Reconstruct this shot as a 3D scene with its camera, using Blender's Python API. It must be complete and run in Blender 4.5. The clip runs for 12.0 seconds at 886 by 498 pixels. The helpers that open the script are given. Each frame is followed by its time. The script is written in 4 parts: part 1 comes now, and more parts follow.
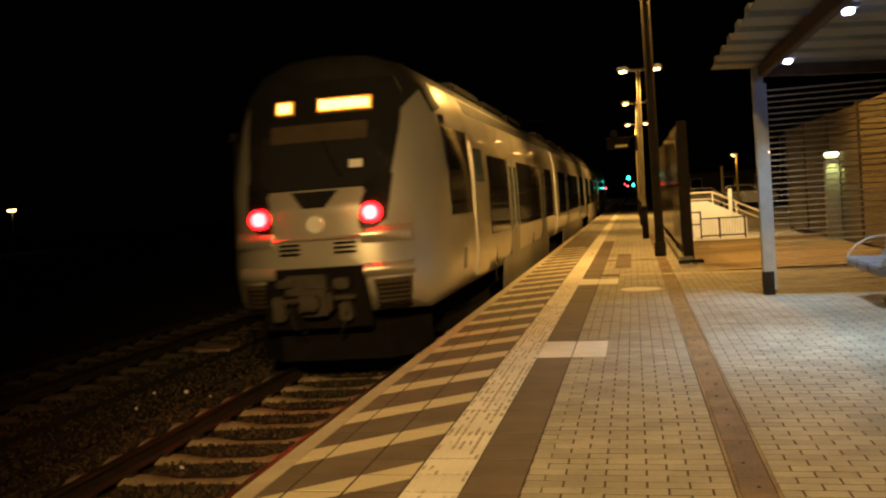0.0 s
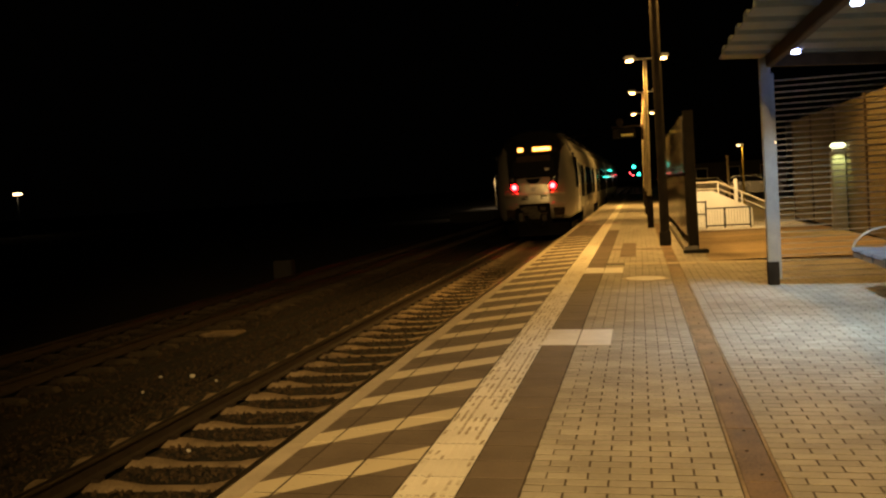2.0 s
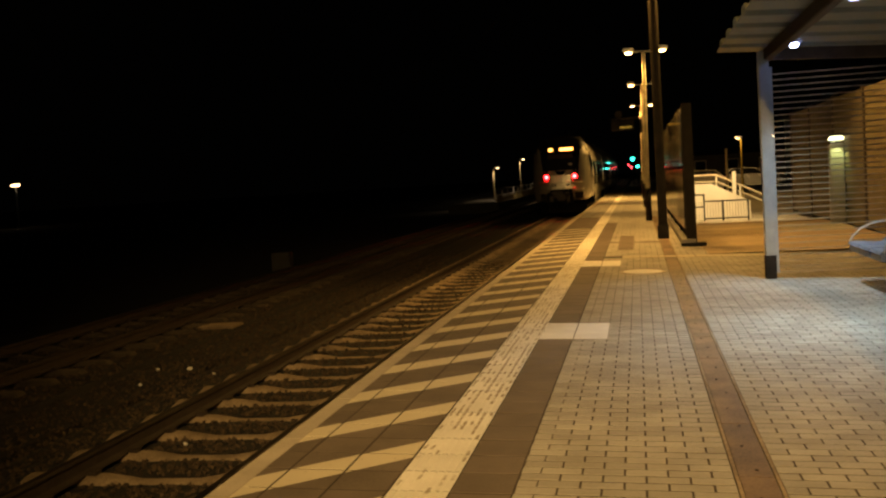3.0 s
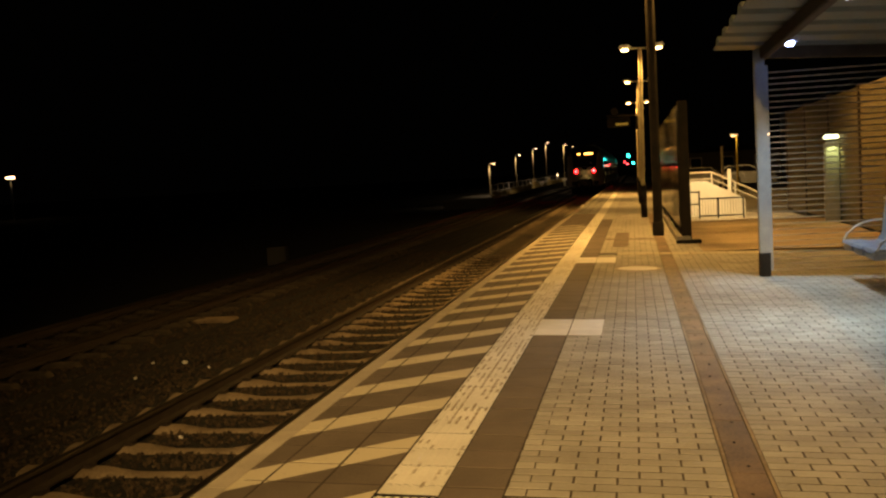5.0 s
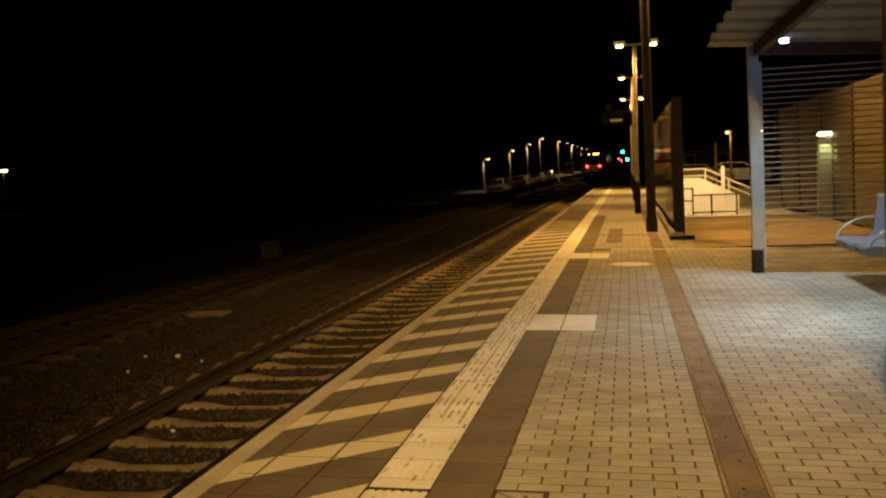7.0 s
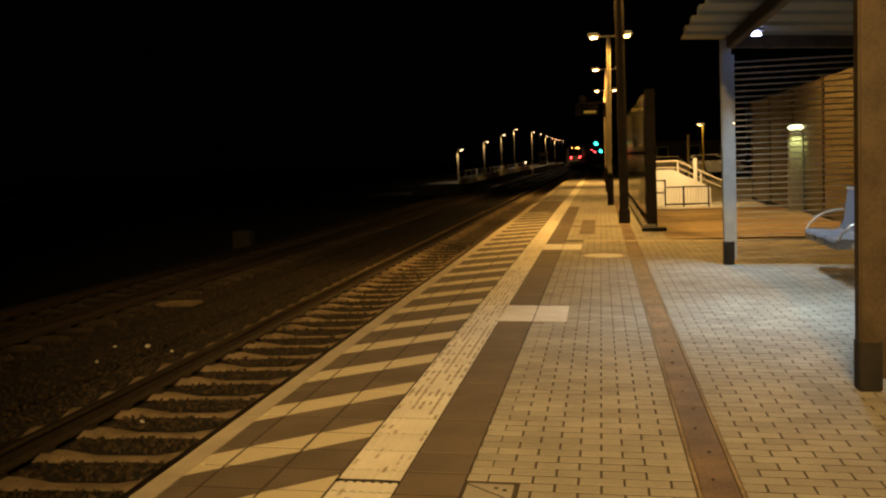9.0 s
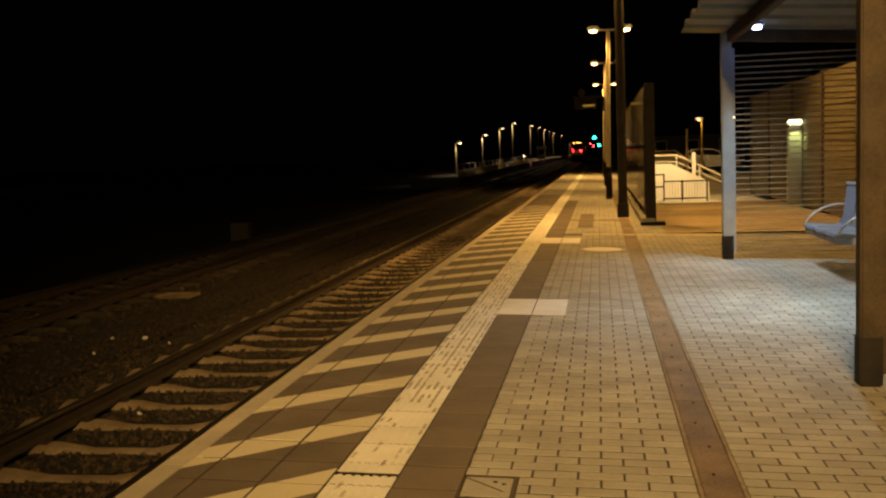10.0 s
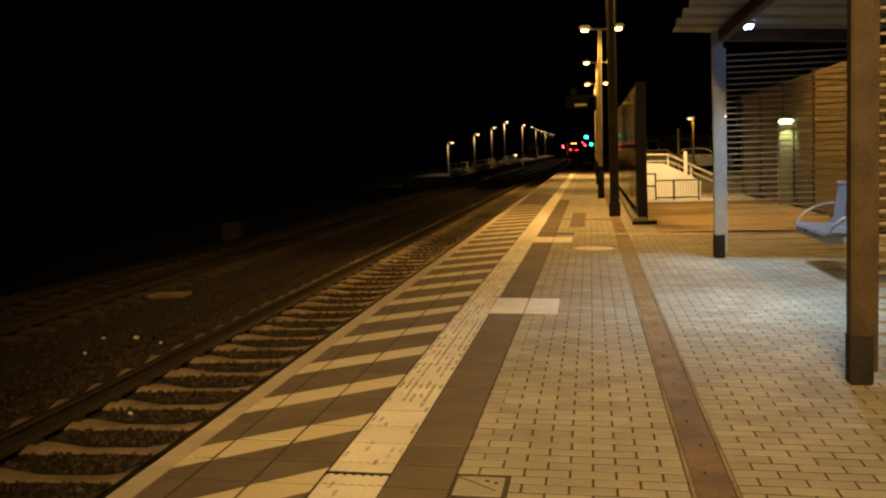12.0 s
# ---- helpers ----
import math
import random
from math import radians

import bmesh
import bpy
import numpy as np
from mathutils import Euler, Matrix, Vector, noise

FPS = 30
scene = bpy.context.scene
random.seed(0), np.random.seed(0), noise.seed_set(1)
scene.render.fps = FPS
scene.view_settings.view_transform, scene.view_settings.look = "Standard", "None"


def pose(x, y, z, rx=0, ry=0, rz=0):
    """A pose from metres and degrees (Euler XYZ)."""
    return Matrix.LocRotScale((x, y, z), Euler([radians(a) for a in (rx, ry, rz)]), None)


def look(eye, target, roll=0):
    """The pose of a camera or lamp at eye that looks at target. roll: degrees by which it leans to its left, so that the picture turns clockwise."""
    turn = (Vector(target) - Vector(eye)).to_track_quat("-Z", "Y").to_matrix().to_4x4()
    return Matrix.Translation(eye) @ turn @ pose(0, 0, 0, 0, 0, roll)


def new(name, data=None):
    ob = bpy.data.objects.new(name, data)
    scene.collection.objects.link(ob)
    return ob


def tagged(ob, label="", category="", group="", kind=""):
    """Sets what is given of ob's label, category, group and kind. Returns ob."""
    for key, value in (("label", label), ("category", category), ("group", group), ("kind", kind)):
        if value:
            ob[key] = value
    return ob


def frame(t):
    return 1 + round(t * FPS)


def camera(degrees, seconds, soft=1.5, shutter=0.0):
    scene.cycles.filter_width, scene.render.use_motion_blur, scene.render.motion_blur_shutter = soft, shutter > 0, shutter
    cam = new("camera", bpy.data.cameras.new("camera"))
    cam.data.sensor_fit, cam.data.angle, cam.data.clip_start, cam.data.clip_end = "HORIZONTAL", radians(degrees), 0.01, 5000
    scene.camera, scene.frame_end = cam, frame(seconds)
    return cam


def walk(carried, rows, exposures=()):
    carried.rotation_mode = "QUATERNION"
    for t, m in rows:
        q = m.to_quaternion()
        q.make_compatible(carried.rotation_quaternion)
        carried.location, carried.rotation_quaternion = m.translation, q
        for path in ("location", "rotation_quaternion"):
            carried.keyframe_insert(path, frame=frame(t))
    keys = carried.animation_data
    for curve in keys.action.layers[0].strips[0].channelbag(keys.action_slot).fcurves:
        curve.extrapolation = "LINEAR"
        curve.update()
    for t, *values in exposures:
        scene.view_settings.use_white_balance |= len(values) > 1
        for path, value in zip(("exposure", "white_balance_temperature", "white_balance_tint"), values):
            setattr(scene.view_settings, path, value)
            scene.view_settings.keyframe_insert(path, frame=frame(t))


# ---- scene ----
cam = camera(49.0, 12.0, soft=2.3, shutter=0.5)
PATH = [
    (0, (0.024, -0.178, 1.451), (-0.367, 1.781, 1.358), -4.2),
    (0.5, (0.051, -0.21, 1.461), (-0.348, 1.747, 1.361), -4.0),
    (1, (0.014, -0.189, 1.453), (-0.379, 1.769, 1.343), -3.9),
    (1.5, (0.013, -0.188, 1.452), (-0.38, 1.77, 1.336), -3.8),
    (2, (0.012, -0.222, 1.452), (-0.389, 1.734, 1.334), -3.7),
    (2.5, (0.029, -0.216, 1.468), (-0.369, 1.74, 1.343), -3.5),
    (3, (0.027, -0.213, 1.468), (-0.372, 1.742, 1.333), -3.6),
    (5, (0.03, -0.242, 1.473), (-0.36, 1.714, 1.328), -3.2),
    (5.5, (0.032, -0.24, 1.476), (-0.354, 1.717, 1.327), -3.2),
    (6, (0.039, -0.233, 1.473), (-0.344, 1.723, 1.313), -3.1),
    (6.5, (0.029, -0.251, 1.466), (-0.353, 1.705, 1.303), -3.1),
    (7, (0.034, -0.244, 1.466), (-0.344, 1.714, 1.311), -2.9),
    (7.5, (0.041, -0.232, 1.471), (-0.304, 1.731, 1.301), -2.8),
    (9.5, (0.033, -0.203, 1.46), (-0.289, 1.763, 1.278), -2.4),
    (10, (0.022, -0.187, 1.457), (-0.299, 1.778, 1.266), -2.2),
    (10.5, (0.021, -0.194, 1.457), (-0.297, 1.772, 1.268), -2.3),
    (11, (0.021, -0.194, 1.458), (-0.293, 1.772, 1.267), -2.3),
    (11.5, (0.023, -0.195, 1.457), (-0.288, 1.771, 1.264), -2.3),
    (12, (0.023, -0.183, 1.455), (-0.282, 1.784, 1.262), -2.2),
]
walk(cam, [(t, look(eye, target, roll)) for t, eye, target, roll in PATH])

# ---- night sky, exposure and white balance ----
world = bpy.data.worlds.new("night")
scene.world = world
world.use_nodes = True
world.node_tree.nodes["Background"].inputs["Color"].default_value = (0.10, 0.085, 0.07, 1)
world.node_tree.nodes["Background"].inputs["Strength"].default_value = 0.003
scene.view_settings.exposure = 0.0

SODIUM = (1.0, 0.605, 0.20)
ORANGE = (1.0, 0.53, 0.12)
LED = (0.68, 0.90, 1.0)
FALL = 0.0285  # the platform falls away from the track


def fz(x):
    return -FALL * x


def lamp_light(name, kind, at, energy, colour, size=0.12, target=None, cone=160, blend=0.6):
    d = bpy.data.lights.new(name, kind)
    d.energy, d.color = energy, colour
    d.shadow_soft_size = size
    if kind == "SPOT":
        d.spot_size, d.spot_blend = radians(cone), blend
    ob = new(name, d)
    ob.matrix_world = look(at, target or (at[0], at[1] + 0.001, at[2] - 1))
    return ob


POSTS_Y = (-3.0, 29.0, 40.0, 53.1)
for y in POSTS_Y:
    for x in (-0.07, 0.88):
        if y > 0:
            energy, cone = {29.0: (640, 142), 40.0: (820, 146), 53.1: (1500, 156)}[y]
            lamp_light("sodium_light", "SPOT", (x, y, 4.80), energy, ORANGE, 0.12, cone=cone, blend=1.0)
        else:
            # unseen pair behind the camera, place assumed; narrow aimed beam darkens the outer ground
            lamp_light("sodium_light", "SPOT", (x, y, 4.80), 3450, SODIUM, 0.12, (x - 1.0, y + 17.0, 0.0), 63, 1.0)
for x in (0.02, 1.00):
    lamp_light("sodium_light", "SPOT", (x, 20.9, 6.32), 1550, ORANGE, 0.12, (x + 0.15, 20.6, 5.32), 136, 0.7)
for y, cone, energy in ((9.0, 116, 420), (12.4, 106, 310)):
    lamp_light("shelter_light", "SPOT", (1.97, y, 2.84), energy, LED, 0.06, (1.97, y - 0.22, 1.85), cone=cone, blend=1.0)


# ---- materials ----
def nodes_of(name):
    m = bpy.data.materials.new(name)
    m.use_nodes = True
    t = m.node_tree
    return m, t.nodes, t.links, t.nodes["Principled BSDF"]


def surface(name, a, b, rough=0.8, metal=0.0, scale=6.0, fine=60.0, bump=0.25, depth=0.004, vary=0.0, coat=0.0, stretch=(1, 1, 1), sheen=0.5):
    """Two colours mixed by stains and grain, with relief and a random shade for each piece."""
    m, n, l, p = nodes_of(name)
    geo = n.new("ShaderNodeNewGeometry")
    mp = n.new("ShaderNodeMapping")
    mp.inputs["Scale"].default_value = stretch
    l.new(geo.outputs["Position"], mp.inputs["Vector"])
    big, small = n.new("ShaderNodeTexNoise"), n.new("ShaderNodeTexNoise")
    big.inputs["Scale"].default_value, small.inputs["Scale"].default_value = scale, fine
    big.inputs["Detail"].default_value = 5
    for x in (big, small):
        l.new(mp.outputs["Vector"], x.inputs["Vector"])
    mix = n.new("ShaderNodeMath")
    mix.operation = "MULTIPLY_ADD"
    l.new(small.outputs["Fac"], mix.inputs[0])
    mix.inputs[1].default_value = 0.55
    l.new(big.outputs["Fac"], mix.inputs[2])
    ramp = n.new("ShaderNodeMapRange")
    ramp.inputs["From Min"].default_value, ramp.inputs["From Max"].default_value = 0.55, 1.0
    l.new(mix.outputs[0], ramp.inputs["Value"])
    col = n.new("ShaderNodeMix")
    col.data_type = "RGBA"
    col.inputs["A"].default_value, col.inputs["B"].default_value = (*a, 1), (*b, 1)
    l.new(ramp.outputs["Result"], col.inputs["Factor"])
    out = col.outputs["Result"]
    if vary:
        info = n.new("ShaderNodeObjectInfo")
        add = n.new("ShaderNodeMath")
        l.new(info.outputs["Random"], add.inputs[0])
        l.new(geo.outputs["Random Per Island"], add.inputs[1])
        frac = n.new("ShaderNodeMath")
        frac.operation = "FRACT"
        l.new(add.outputs[0], frac.inputs[0])
        mr = n.new("ShaderNodeMapRange")
        mr.inputs["To Min"].default_value, mr.inputs["To Max"].default_value = 1 - vary, 1 + vary
        l.new(frac.outputs[0], mr.inputs["Value"])
        hsv = n.new("ShaderNodeHueSaturation")
        l.new(mr.outputs["Result"], hsv.inputs["Value"])
        l.new(out, hsv.inputs["Color"])
        out = hsv.outputs["Color"]
    l.new(out, p.inputs["Base Color"])
    p.inputs["Metallic"].default_value = metal
    p.inputs["Specular IOR Level"].default_value = sheen
    rr = n.new("ShaderNodeMapRange")
    rr.inputs["To Min"].default_value, rr.inputs["To Max"].default_value = max(rough - 0.12, 0.03), min(rough + 0.1, 1)
    l.new(big.outputs["Fac"], rr.inputs["Value"])
    l.new(rr.outputs["Result"], p.inputs["Roughness"])
    if coat:
        p.inputs["Coat Weight"].default_value = coat
    if bump:
        bp = n.new("ShaderNodeBump")
        bp.inputs["Strength"].default_value, bp.inputs["Distance"].default_value = bump, depth
        l.new(mix.outputs[0], bp.inputs["Height"])
        l.new(bp.outputs["Normal"], p.inputs["Normal"])
    return m


def glow(name, colour, strength):
    m, n, l, p = nodes_of(name)
    p.inputs["Base Color"].default_value = (*colour, 1)
    p.inputs["Emission Color"].default_value = (*colour, 1)
    p.inputs["Emission Strength"].default_value = strength
    return m


def glass(name, tint=(0.02, 0.02, 0.022), rough=0.05):
    m, n, l, p = nodes_of(name)
    p.inputs["Base Color"].default_value = (*tint, 1)
    p.inputs["Roughness"].default_value = rough
    p.inputs["IOR"].default_value = 1.5
    p.inputs["Specular IOR Level"].default_value = 0.6
    return m


def hatched():
    """Dark slabs with light warning stripes painted across them at 45 degrees."""
    m = surface("hatched_slab", (0.112, 0.086, 0.066), (0.17, 0.132, 0.103), 0.85, scale=3, fine=90, vary=0.10)
    n, l = m.node_tree.nodes, m.node_tree.links
    p = n["Principled BSDF"]
    base = p.inputs["Base Color"].links[0].from_socket
    geo = n.new("ShaderNodeNewGeometry")
    sep = n.new("ShaderNodeSeparateXYZ")
    l.new(geo.outputs["Position"], sep.inputs[0])

    def op(kind, a, b):
        k = n.new("ShaderNodeMath")
        k.operation = kind
        for i, v in enumerate((a, b)):
            if isinstance(v, float):
                k.inputs[i].default_value = v
            else:
                l.new(v, k.inputs[i])
        return k.outputs[0]

    s = op("SUBTRACT", sep.outputs["Y"], sep.outputs["X"])
    s = op("FRACT", op("DIVIDE", op("SUBTRACT", s, 5.90), 0.95), 0.0)
    on = op("MULTIPLY", op("LESS_THAN", s, 0.345), op("LESS_THAN", sep.outputs["Y"], 25.6))
    wear = n.new("ShaderNodeTexNoise")
    wear.inputs["Scale"].default_value = 26
    wear.inputs["Detail"].default_value = 6
    l.new(geo.outputs["Position"], wear.inputs["Vector"])
    mr = n.new("ShaderNodeMapRange")
    mr.inputs["From Min"].default_value, mr.inputs["From Max"].default_value = 0.20, 0.34
    l.new(wear.outputs["Fac"], mr.inputs["Value"])
    on = op("MULTIPLY", on, mr.outputs["Result"])
    mix = n.new("ShaderNodeMix")
    mix.data_type = "RGBA"
    l.new(on, mix.inputs["Factor"])
    l.new(base, mix.inputs["A"])
    mix.inputs["B"].default_value = (0.62, 0.55, 0.40, 1)
    l.new(mix.outputs["Result"], p.inputs["Base Color"])
    return m


def tactile_material():
    """Off-white ribbed concrete with dark scuffs dragged along the ribs."""
    m = surface("tactile_concrete", (0.68, 0.65, 0.58), (0.82, 0.79, 0.72), 0.8, scale=3, fine=70, vary=0.05)
    n, l = m.node_tree.nodes, m.node_tree.links
    p = n["Principled BSDF"]
    base = p.inputs["Base Color"].links[0].from_socket
    geo = n.new("ShaderNodeNewGeometry")
    sep = n.new("ShaderNodeSeparateXYZ")
    l.new(geo.outputs["Position"], sep.inputs[0])

    def op(kind, a, b):
        k = n.new("ShaderNodeMath")
        k.operation = kind
        for i, v in enumerate((a, b)):
            if isinstance(v, float):
                k.inputs[i].default_value = v
            else:
                l.new(v, k.inputs[i])
        return k.outputs[0]

    u = op("DIVIDE", op("ADD", sep.outputs["X"], 1.2), 0.0421)
    v = op("DIVIDE", sep.outputs["Y"], 0.105)
    cell = n.new("ShaderNodeCombineXYZ")
    l.new(op("FLOOR", u, 0.0), cell.inputs[0])
    l.new(op("FLOOR", v, 0.0), cell.inputs[1])
    tex = n.new("ShaderNodeTexWhiteNoise")
    tex.noise_dimensions = "2D"
    l.new(cell.outputs[0], tex.inputs["Vector"])
    rough = n.new("ShaderNodeTexNoise")
    rough.inputs["Scale"].default_value = 55
    l.new(geo.outputs["Position"], rough.inputs["Vector"])
    edge = op("MULTIPLY", op("SUBTRACT", rough.outputs["Fac"], 0.5), 0.5)
    du = op("ABSOLUTE", op("SUBTRACT", op("ADD", op("FRACT", u, 0.0), edge), 0.5), 0.0)
    dv = op("ABSOLUTE", op("SUBTRACT", op("ADD", op("FRACT", v, 0.0), edge), 0.5), 0.0)
    shape = op("MULTIPLY", op("LESS_THAN", du, 0.24), op("LESS_THAN", dv, 0.40))
    area = n.new("ShaderNodeTexNoise")
    area.inputs["Scale"].default_value = 0.9
    l.new(geo.outputs["Position"], area.inputs["Vector"])
    add = n.new("ShaderNodeMath")
    add.operation = "MULTIPLY_ADD"
    l.new(area.outputs["Fac"], add.inputs[0])
    add.inputs[1].default_value = 1.3
    l.new(op("MULTIPLY", tex.outputs["Value"], 0.5), add.inputs[2])
    far = n.new("ShaderNodeMapRange")
    far.inputs["From Min"].default_value, far.inputs["From Max"].default_value = 8.0, 13.0
    far.inputs["To Min"].default_value, far.inputs["To Max"].default_value = 0.03, -0.07
    l.new(sep.outputs["Y"], far.inputs["Value"])
    sum_ = n.new("ShaderNodeMath")
    l.new(add.outputs[0], sum_.inputs[0])
    l.new(far.outputs["Result"], sum_.inputs[1])
    near = n.new("ShaderNodeMapRange")
    near.inputs["From Min"].default_value, near.inputs["From Max"].default_value = 4.35, 5.1
    near.inputs["To Min"].default_value, near.inputs["To Max"].default_value = -0.30, 0.0
    l.new(sep.outputs["Y"], near.inputs["Value"])
    total = n.new("ShaderNodeMath")
    l.new(sum_.outputs[0], total.inputs[0])
    l.new(near.outputs["Result"], total.inputs[1])
    mr = n.new("ShaderNodeMapRange")
    mr.inputs["From Min"].default_value, mr.inputs["From Max"].default_value = 0.84, 0.92
    l.new(total.outputs[0], mr.inputs["Value"])
    dash = op("MULTIPLY", mr.outputs["Result"], shape)
    mix = n.new("ShaderNodeMix")
    mix.data_type = "RGBA"
    l.new(dash, mix.inputs["Factor"])
    l.new(base, mix.inputs["A"])
    mix.inputs["B"].default_value = (0.33, 0.275, 0.195, 1)
    l.new(mix.outputs["Result"], p.inputs["Base Color"])
    return m


M = {}
M["paver"] = surface("paver", (0.27, 0.25, 0.215), (0.40, 0.375, 0.33), 0.85, scale=2.5, fine=80, vary=0.13)
M["joint"] = surface("joint_sand", (0.036, 0.025, 0.015), (0.062, 0.045, 0.028), 0.95, scale=12)
M["dark_slab"] = surface("dark_slab", (0.115, 0.088, 0.069), (0.172, 0.135, 0.107), 0.85, scale=3, fine=90, vary=0.08)
M["hatched"] = hatched()
M["tactile"] = tactile_material()
M["white_slab"] = surface("white_slab", (0.70, 0.68, 0.65), (0.84, 0.82, 0.79), 0.8, scale=4, fine=60, vary=0.05)
M["kerb"] = surface("kerb_concrete", (0.40, 0.345, 0.265), (0.52, 0.455, 0.355), 0.85, scale=4, fine=70, vary=0.06)
M["channel"] = surface("channel_brick", (0.075, 0.045, 0.028), (0.24, 0.16, 0.098), 0.72, scale=2.6, fine=60, vary=0.2, bump=0.5, sheen=0.45)
# noise stretched along x gives darker and lighter bands
M["brown_paver"] = surface("brown_paver", (0.12, 0.083, 0.047), (0.36, 0.275, 0.175), 0.85, scale=0.9, fine=40, stretch=(0.16, 1, 1))
M["concrete"] = surface("concrete", (0.28, 0.26, 0.23), (0.40, 0.37, 0.33), 0.9, scale=2, fine=40)
M["sleeper"] = surface("sleeper_concrete", (0.17, 0.122, 0.074), (0.37, 0.28, 0.18), 0.9, scale=4, fine=45, vary=0.12)
# far-track sleepers: the gloom over there is put into this darker colour
M["shaded_sleeper"] = surface("shaded_sleeper_concrete", (0.034, 0.025, 0.017), (0.085, 0.065, 0.043), 0.95, scale=4, fine=45, vary=0.3)
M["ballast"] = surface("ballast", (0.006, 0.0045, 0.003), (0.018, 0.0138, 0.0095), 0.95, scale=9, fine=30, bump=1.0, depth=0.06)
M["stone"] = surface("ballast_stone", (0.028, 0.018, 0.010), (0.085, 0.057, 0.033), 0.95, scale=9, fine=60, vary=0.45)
M["rail"] = surface("rail_steel", (0.035, 0.026, 0.02), (0.07, 0.052, 0.04), 0.6, 0.4, scale=6, fine=60)
M["railhead"] = surface("rail_head", (0.16, 0.14, 0.12), (0.24, 0.21, 0.18), 0.42, 1.0, scale=6, fine=60)
M["galv"] = surface("galvanised_steel", (0.42, 0.44, 0.47), (0.56, 0.58, 0.60), 0.45, 0.35, scale=5, fine=50)
# blue-grey tone holds the cold lamplight on the far posts
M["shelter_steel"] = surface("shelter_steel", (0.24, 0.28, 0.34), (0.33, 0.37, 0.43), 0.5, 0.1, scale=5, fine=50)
M["frame_brown"] = surface("screen_frame_brown", (0.011, 0.009, 0.006), (0.024, 0.0195, 0.013), 0.7, 0.0, scale=5, sheen=0.12)
M["pole_steel"] = surface("weathered_pole", (0.22, 0.19, 0.13), (0.32, 0.28, 0.20), 0.6, 0.2, scale=5, fine=50)
M["dark_paint"] = surface("dark_steel_paint", (0.012, 0.011, 0.011), (0.028, 0.025, 0.023), 0.7, 0.0, scale=6, sheen=0.12)
M["cabinet_grey"] = surface("cabinet_grey", (0.025, 0.023, 0.020), (0.05, 0.046, 0.041), 0.7, scale=4)
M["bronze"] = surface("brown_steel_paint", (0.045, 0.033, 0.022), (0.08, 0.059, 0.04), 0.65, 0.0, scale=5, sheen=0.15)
M["mast"] = surface("mast_steel", (0.014, 0.0115, 0.009), (0.032, 0.026, 0.02), 0.7, 0.0, scale=5, sheen=0.12)
M["slat"] = surface("slat_aluminium", (0.22, 0.185, 0.14), (0.30, 0.255, 0.20), 0.5, 0.0, scale=5)
M["roof_sheet"] = surface("roof_sheet", (0.12, 0.13, 0.105), (0.19, 0.20, 0.165), 0.55, 0.0, scale=3)
M["bench"] = surface("bench_steel", (0.15, 0.19, 0.27), (0.22, 0.265, 0.36), 0.4, 0.2, scale=5)
M["chrome"] = surface("chrome", (0.65, 0.66, 0.68), (0.75, 0.76, 0.78), 0.15, 1.0, scale=5)
M["barrier"] = surface("barrier_wood", (0.072, 0.056, 0.028), (0.13, 0.103, 0.053), 0.85, scale=2.5, fine=30, vary=0.12, stretch=(1, 1, 6))
M["white_wall"] = surface("white_render", (0.66, 0.62, 0.55), (0.78, 0.74, 0.67), 0.85, scale=2, fine=40)
M["asphalt"] = surface("asphalt", (0.04, 0.038, 0.035), (0.07, 0.066, 0.06), 0.9, scale=3, fine=70)
M["grass"] = surface("dark_ground", (0.009, 0.0095, 0.006), (0.02, 0.018, 0.011), 0.95, scale=1.2, fine=12, bump=0.8, depth=0.08)
M["house"] = surface("house_render", (0.09, 0.075, 0.06), (0.14, 0.12, 0.095), 0.9, scale=1, fine=20)
M["dry_grass"] = surface("dry_grass", (0.12, 0.095, 0.03), (0.26, 0.21, 0.08), 0.9, scale=2, vary=0.3)
M["silver"] = surface("silver_paint", (0.66, 0.62, 0.54), (0.80, 0.76, 0.67), 0.36, 0.7, scale=1.2, fine=30, bump=0.02, coat=0.6)
M["white_paint"] = surface("white_train_paint", (0.74, 0.73, 0.70), (0.82, 0.81, 0.78), 0.3, 0.0, scale=1.2, fine=30, bump=0.03, coat=0.5)
M["train_black"] = surface("black_train_paint", (0.010, 0.010, 0.011), (0.02, 0.019, 0.018), 0.25, 0.0, scale=2, fine=30, bump=0.02, coat=0.4)
M["underframe"] = surface("underframe", (0.005, 0.0045, 0.004), (0.013, 0.011, 0.010), 0.9, 0.0, scale=5, sheen=0.1)
M["train_roof"] = surface("train_roof", (0.010, 0.010, 0.010), (0.022, 0.021, 0.020), 0.5, 0.0, scale=3)
M["rubber"] = surface("bellows_rubber", (0.015, 0.015, 0.015), (0.03, 0.03, 0.03), 0.8, scale=8)
M["grey_panel"] = surface("grey_panel", (0.16, 0.15, 0.13), (0.22, 0.21, 0.185), 0.5, scale=4)
M["coupler_iron"] = surface("coupler_iron", (0.035, 0.030, 0.024), (0.075, 0.065, 0.052), 0.6, 0.3, scale=8, fine=60)
M["glass"] = glass("dark_glass")
M["pale_glass"] = glass("lit_window_glass", (0.10, 0.14, 0.17), 0.08)
M["screen_glass"] = glass("screen_glass", (0.035, 0.03, 0.022), 0.10)
M["sodium_glow"] = glow("sodium_glow", (1.0, 0.58, 0.20), 18)
M["led_glow"] = glow("led_glow", (0.42, 0.53, 1.0), 22)
M["display_glow"] = glow("display_glow", (1.0, 0.46, 0.10), 8.0)
M["display_dim"] = glow("display_backing", (1.0, 0.36, 0.03), 1.1)
M["red_glow"] = glow("tail_light_glow", (1.0, 0.018, 0.019), 60)
